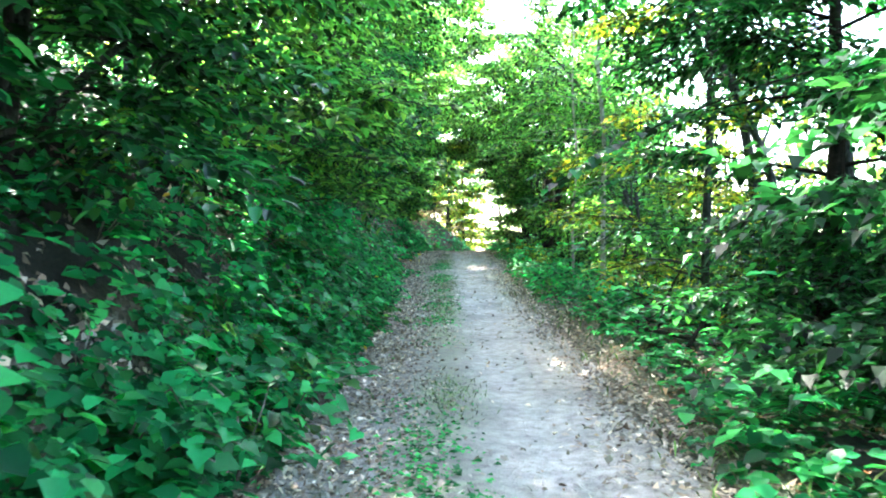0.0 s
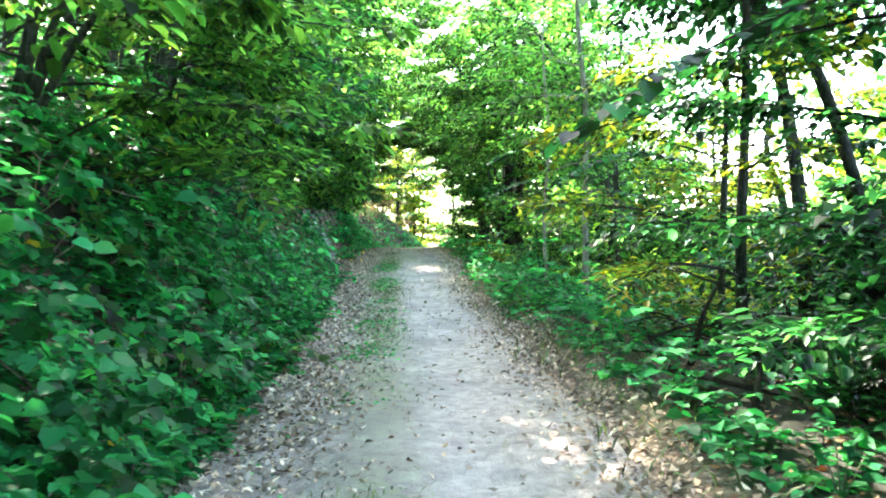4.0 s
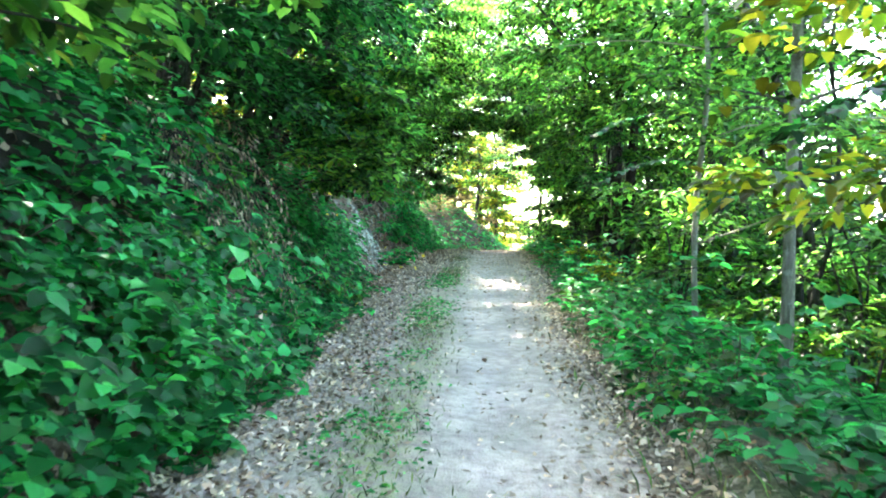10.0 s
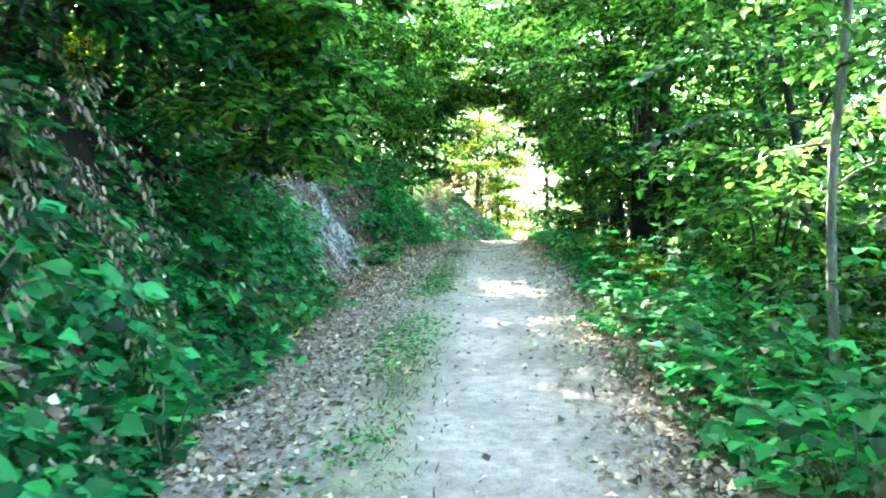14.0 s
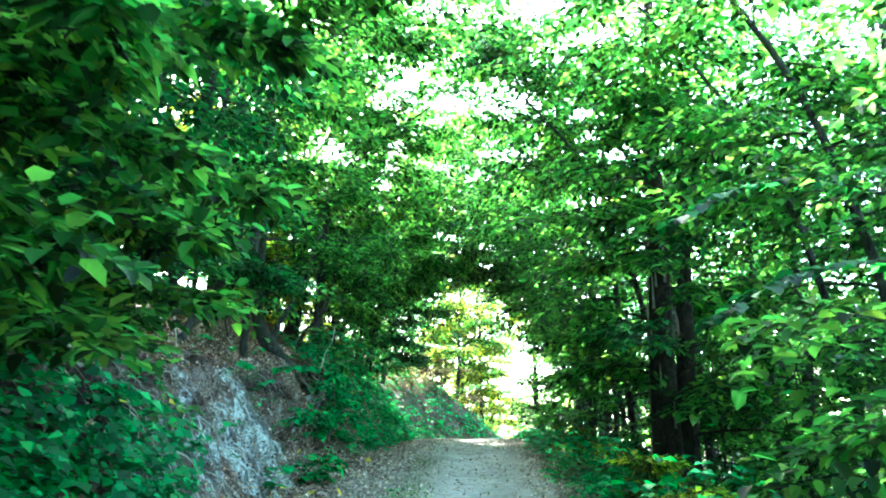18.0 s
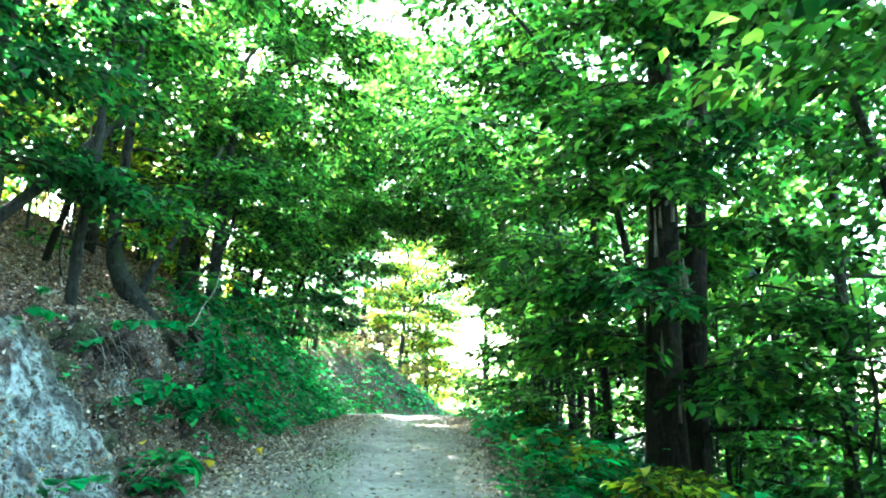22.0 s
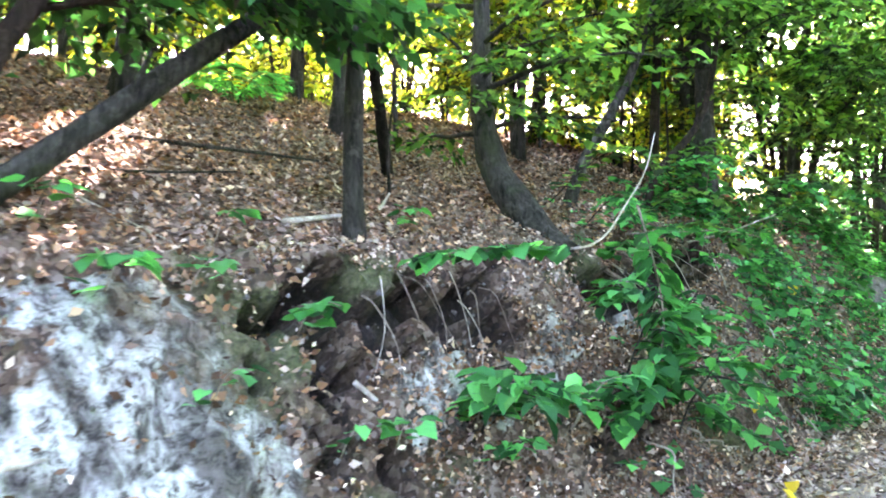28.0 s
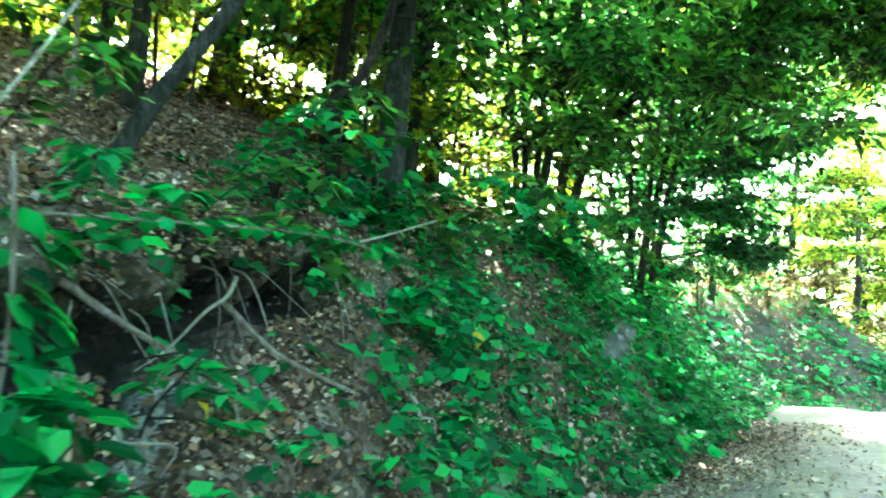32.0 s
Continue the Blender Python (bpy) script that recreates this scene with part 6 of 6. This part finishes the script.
# low boughs and loose bark of the great tree
for k, (x, y, z, n) in enumerate([(3.0, 25.7, 2.0, 500), (3.5, 25.6, 3.0, 500), (2.7, 26.0, 3.7, 500), (3.9, 25.9, 4.4, 500), (4.6, 25.9, 2.5, 400), (3.2, 25.8, 5.4, 500), (4.4, 25.8, 3.6, 500), (2.5, 26.6, 4.8, 400)]):
    zz = float(path_z(y)) + z
    bough([(3.95, 27.5, zz + 0.35), (3.6 + 0.25 * (x - 3.6), 27.0, zz + 0.4), (0.5 * (x + 3.6), 0.5 * (y + 26.6), zz + 0.25), (x, y, zz)], n, "flat leafy bough before a dark trunk", 1400 + k, LEAF_LIGHT if k % 3 else LEAF, 0.11, r=0.02)
bough([(4.5, 35.2, 5.2), (3.7, 34.8, 5.4), (2.9, 34.4, 5.0), (2.0, 34.1, 4.4)], 700, "pale leafy bough hanging into the light of the clearing", 1420, LEAF_LIGHT, 0.12, limb_len=(0.5, 1.0), reach=(0.3, 0.6), r=0.02)
bough([(-2.6, 37.4, 5.6), (-1.7, 37.0, 5.9), (-0.8, 36.6, 5.4), (0.1, 36.3, 4.7)], 700, "leafy bough hanging into the light of the clearing", 1421, LEAF_LIGHT, 0.12, limb_len=(0.5, 1.0), reach=(0.3, 0.6), r=0.02)
g = np.random.default_rng(1450)
ox, oy, oz = great_tree.location
for k in range(22):
    a, z, ln = g.uniform(2.6, 5.6), g.uniform(0.3, 4.2), g.uniform(0.2, 0.7)
    r = 0.235 - 0.02 * z
    cx, cy = (0.02, 0.05) if k % 3 else (0.36, 0.17)
    p = [(cx + r * math.cos(a + b), cy + r * math.sin(a + b) - h * 0.02, z + ln * t) for t, b, h in ((0, 0.0, 2.0), (0.5, 0.06, 0.0), (1, 0.02, 0.4))]
    v, f = tube(curve_points(p, 7), np.linspace(0.022, 0.008, 7), 6, 0.5, k)
    part("bark_strip", put_mesh("bark_strip", v, f, 4, ROOT, True), great_tree, "loose pale strip of bark")

# young maples on the face of the bank
for k, (x, y, tall, n, leaf) in enumerate([(-1.78, 28.8, 0.95, 210, 0.12), (-1.52, 26.5, 0.42, 90, 0.12), (-1.94, 27.6, 0.4, 80, 0.12), (-1.62, 29.3, 0.6, 120, 0.11), (-1.95, 29.75, 0.45, 80, 0.1)]):
    z = float(height(x, y)) - 0.03
    tree((x, y, z), [(x, y, z), (x + 0.1, y, z + tall * 0.4), (x + 0.24, y + 0.04, z + tall * 0.75), (x + 0.32, y + 0.06, z + tall)], 0.008, 0.003, 9, n / LUSH, "sapling", "young maple with broad teal-green leaves on the bank", BARK, LEAF_LOW, 1300 + k, leaf, 0.15, (0.15, 0.4), (1, 0, 0), 0.5, 0.05, per=8, reach=(0.12, 0.26), room=0.7, above=2.0, group="young maples on the bank", category="sapling", broad=True)

g = np.random.default_rng(197)
for k in range(20):
    y = 29.3 + 7.2 * k / 19 + g.uniform(-0.2, 0.2)
    x = float(bank_foot(y) - bank_width(y) * g.uniform(0.85, 1.15))
    z = float(height(x, y)) + g.uniform(0.05, 0.5)
    r, b = g.uniform(0.6, 1.05), g.uniform(-0.5, 0.5)
    sprig([(x - 0.2, y, z - 0.1), (x + 0.3 * r, y + 0.3 * b, z + 0.16), (x + 0.7 * r, y + 0.7 * b, z + 0.18), (x + r, y + b, z - 0.04)], 80, 0.085, "flat leafy spray reaching out from the lip of the bank", 300 + k, BARK, (LEAF_LIGHT, LEAF_LOW, LEAF_LIGHT)[k % 3], 0.005, name="leafy_spray")

# dead brush hanging over the bank
g = np.random.default_rng(201)
DEAD = leaf_material("dead_leaf", [(0.0, (0.22, 0.16, 0.12)), (0.5, (0.46, 0.37, 0.29)), (1.0, (0.66, 0.58, 0.48))], (1.2, 1.0, 0.8), 0.3, 0.75, 0.15, 0.3)
for k in range(17):
    y = 15.3 + 2.1 * k / 16
    x = -2.3 + g.uniform(-0.35, 0.3)
    top, ln = float(height(x, y)) + g.uniform(0.0, 0.55), g.uniform(0.5, 1.3)
    ob = sprig([(x - 0.1, y, top), (x + 0.2, y + g.normal(0, 0.2), top - 0.12), (x + 0.2 + 0.3 * ln, y + g.normal(0, 0.3), top - 0.55 * ln), (x + 0.2 + 0.5 * ln, y + g.normal(0, 0.3), top - ln)], 100, 0.065, "dead brush with curled pale leaves hanging over the bank", 210 + k, BARK, DEAD, 0.008, 1.6, "dead_branch", 0.34)
    tagged(ob, group="dead brush on the bank")

# low yellowing shrubs on the verge
for k, (x, y) in enumerate([(2.95, 24.6), (3.2, 26.1), (2.85, 22.8), (3.0, 29.6), (2.9, 31.4)]):
    base, line = standing(x, y, 0.8, (-0.1, -0.1), 0.04, 940 + k)
    g = np.random.default_rng(945 + k)
    extra = [[(x, y, base[2]), (x + 0.2 * a, y + 0.2 * b, base[2] + 0.4), (x + 0.45 * a, y + 0.45 * b, base[2] + 0.75)] for a, b in g.uniform(-1, 1, (3, 2))]
    tree(base, line, 0.008, 0.004, 8, 1500, "shrub", "low yellowing shrub on the verge", BARK, LEAF_GOLD, 947 + k, 0.09, 0.1, (0.25, 0.5), None, 0, 0.3, extra=extra, per=14, reach=(0.15, 0.35), group="shrubs on the verge", category="shrub")

# coppice beside the track
x, y = 3.75, 34.3
base, line = standing(x, y, 3.6, (0.1, 0), 0.05, 990)
g = np.random.default_rng(991)
extra = [[(x + 0.25 * a, y + 0.25 * b, base[2]), (x + 0.4 * a, y + 0.4 * b, base[2] + 1.2), (x + 0.8 * a, y + 0.6 * b, base[2] + 3.4)] for a, b in g.uniform(-1, 1, (8, 2))]
tree(base, line, 0.035, 0.012, 27, 8000, "coppice", "many-stemmed coppice with bare grey stems", BARK, LEAF_LIGHT, 992, 0.1, 0.45, (0.6, 1.4), None, 0, 0.3, extra=extra, per=26, reach=(0.4, 0.8), group="", category="tree")

# low saplings at the crest beyond the clay
g = np.random.default_rng(994)
for k, (x, y) in enumerate([(-4.2, 33.8), (-3.9, 35.6), (-5.0, 35.0), (-3.6, 37.4), (-4.6, 32.2), (-5.6, 31.6)]):
    base, line = standing(x, y, 3.0, (0.2, 0), 0.1, 995 + k)
    tree(base, line, 0.02, 0.008, 16, 4200, "sapling", "leafy young tree between taller trunks", BARK, LEAF_GOLD, 1000 + k, 0.1, 0.08, (0.6, 1.3), None, 0, 0.3, per=24, reach=(0.4, 0.8), group="saplings on the bank", category="sapling")

# thin shrubs about the clearing
for k, (x, y, tall, mat) in enumerate([(-2.6, 46.8, 4.0, 2), (-0.6, 51.5, 4.0, 2), (6.6, 48.6, 5.0, 2), (1.0, 56.5, 5.0, 2), (7.5, 55.0, 6.0, 2), (-2.4, 49.5, 3.6, 2), (-1.6, 48.5, 1.8, 1), (-0.2, 50.6, 1.6, 1), (-2.6, 44.5, 2.4, 0), (3.7, 44.5, 1.6, 0), (0.6, 53.0, 2.0, 1)]):
    base, line = standing(x, y, tall, (0, 0), 0.06, 950 + k)
    g = np.random.default_rng(960 + k)
    extra = [[(x + 0.05 * a, y + 0.05 * b, base[2]), (x + 0.2 * a, y + 0.2 * b, base[2] + tall * 0.5), (x + 0.5 * a, y + 0.5 * b, base[2] + tall)] for a, b in g.uniform(-1, 1, (5, 2))]
    tree(base, line, 0.012, 0.005, 16 if mat < 2 else 30, 2200 if mat < 2 else 5000, "shrub", ("many-stemmed green shrub beside the track", "many-stemmed yellowing shrub by the sunlit clearing", "tall sunlit green shrub at the clearing")[mat], BARK, STRAW if mat == 1 else LEAF_LIGHT, 970 + k, 0.13, 0.3, (0.4, 0.9) if mat < 2 else (0.8, 1.6), None, 0, 0.4, extra=extra, per=22, reach=(0.3, 0.6), group="shrubs by the clearing", category="shrub")
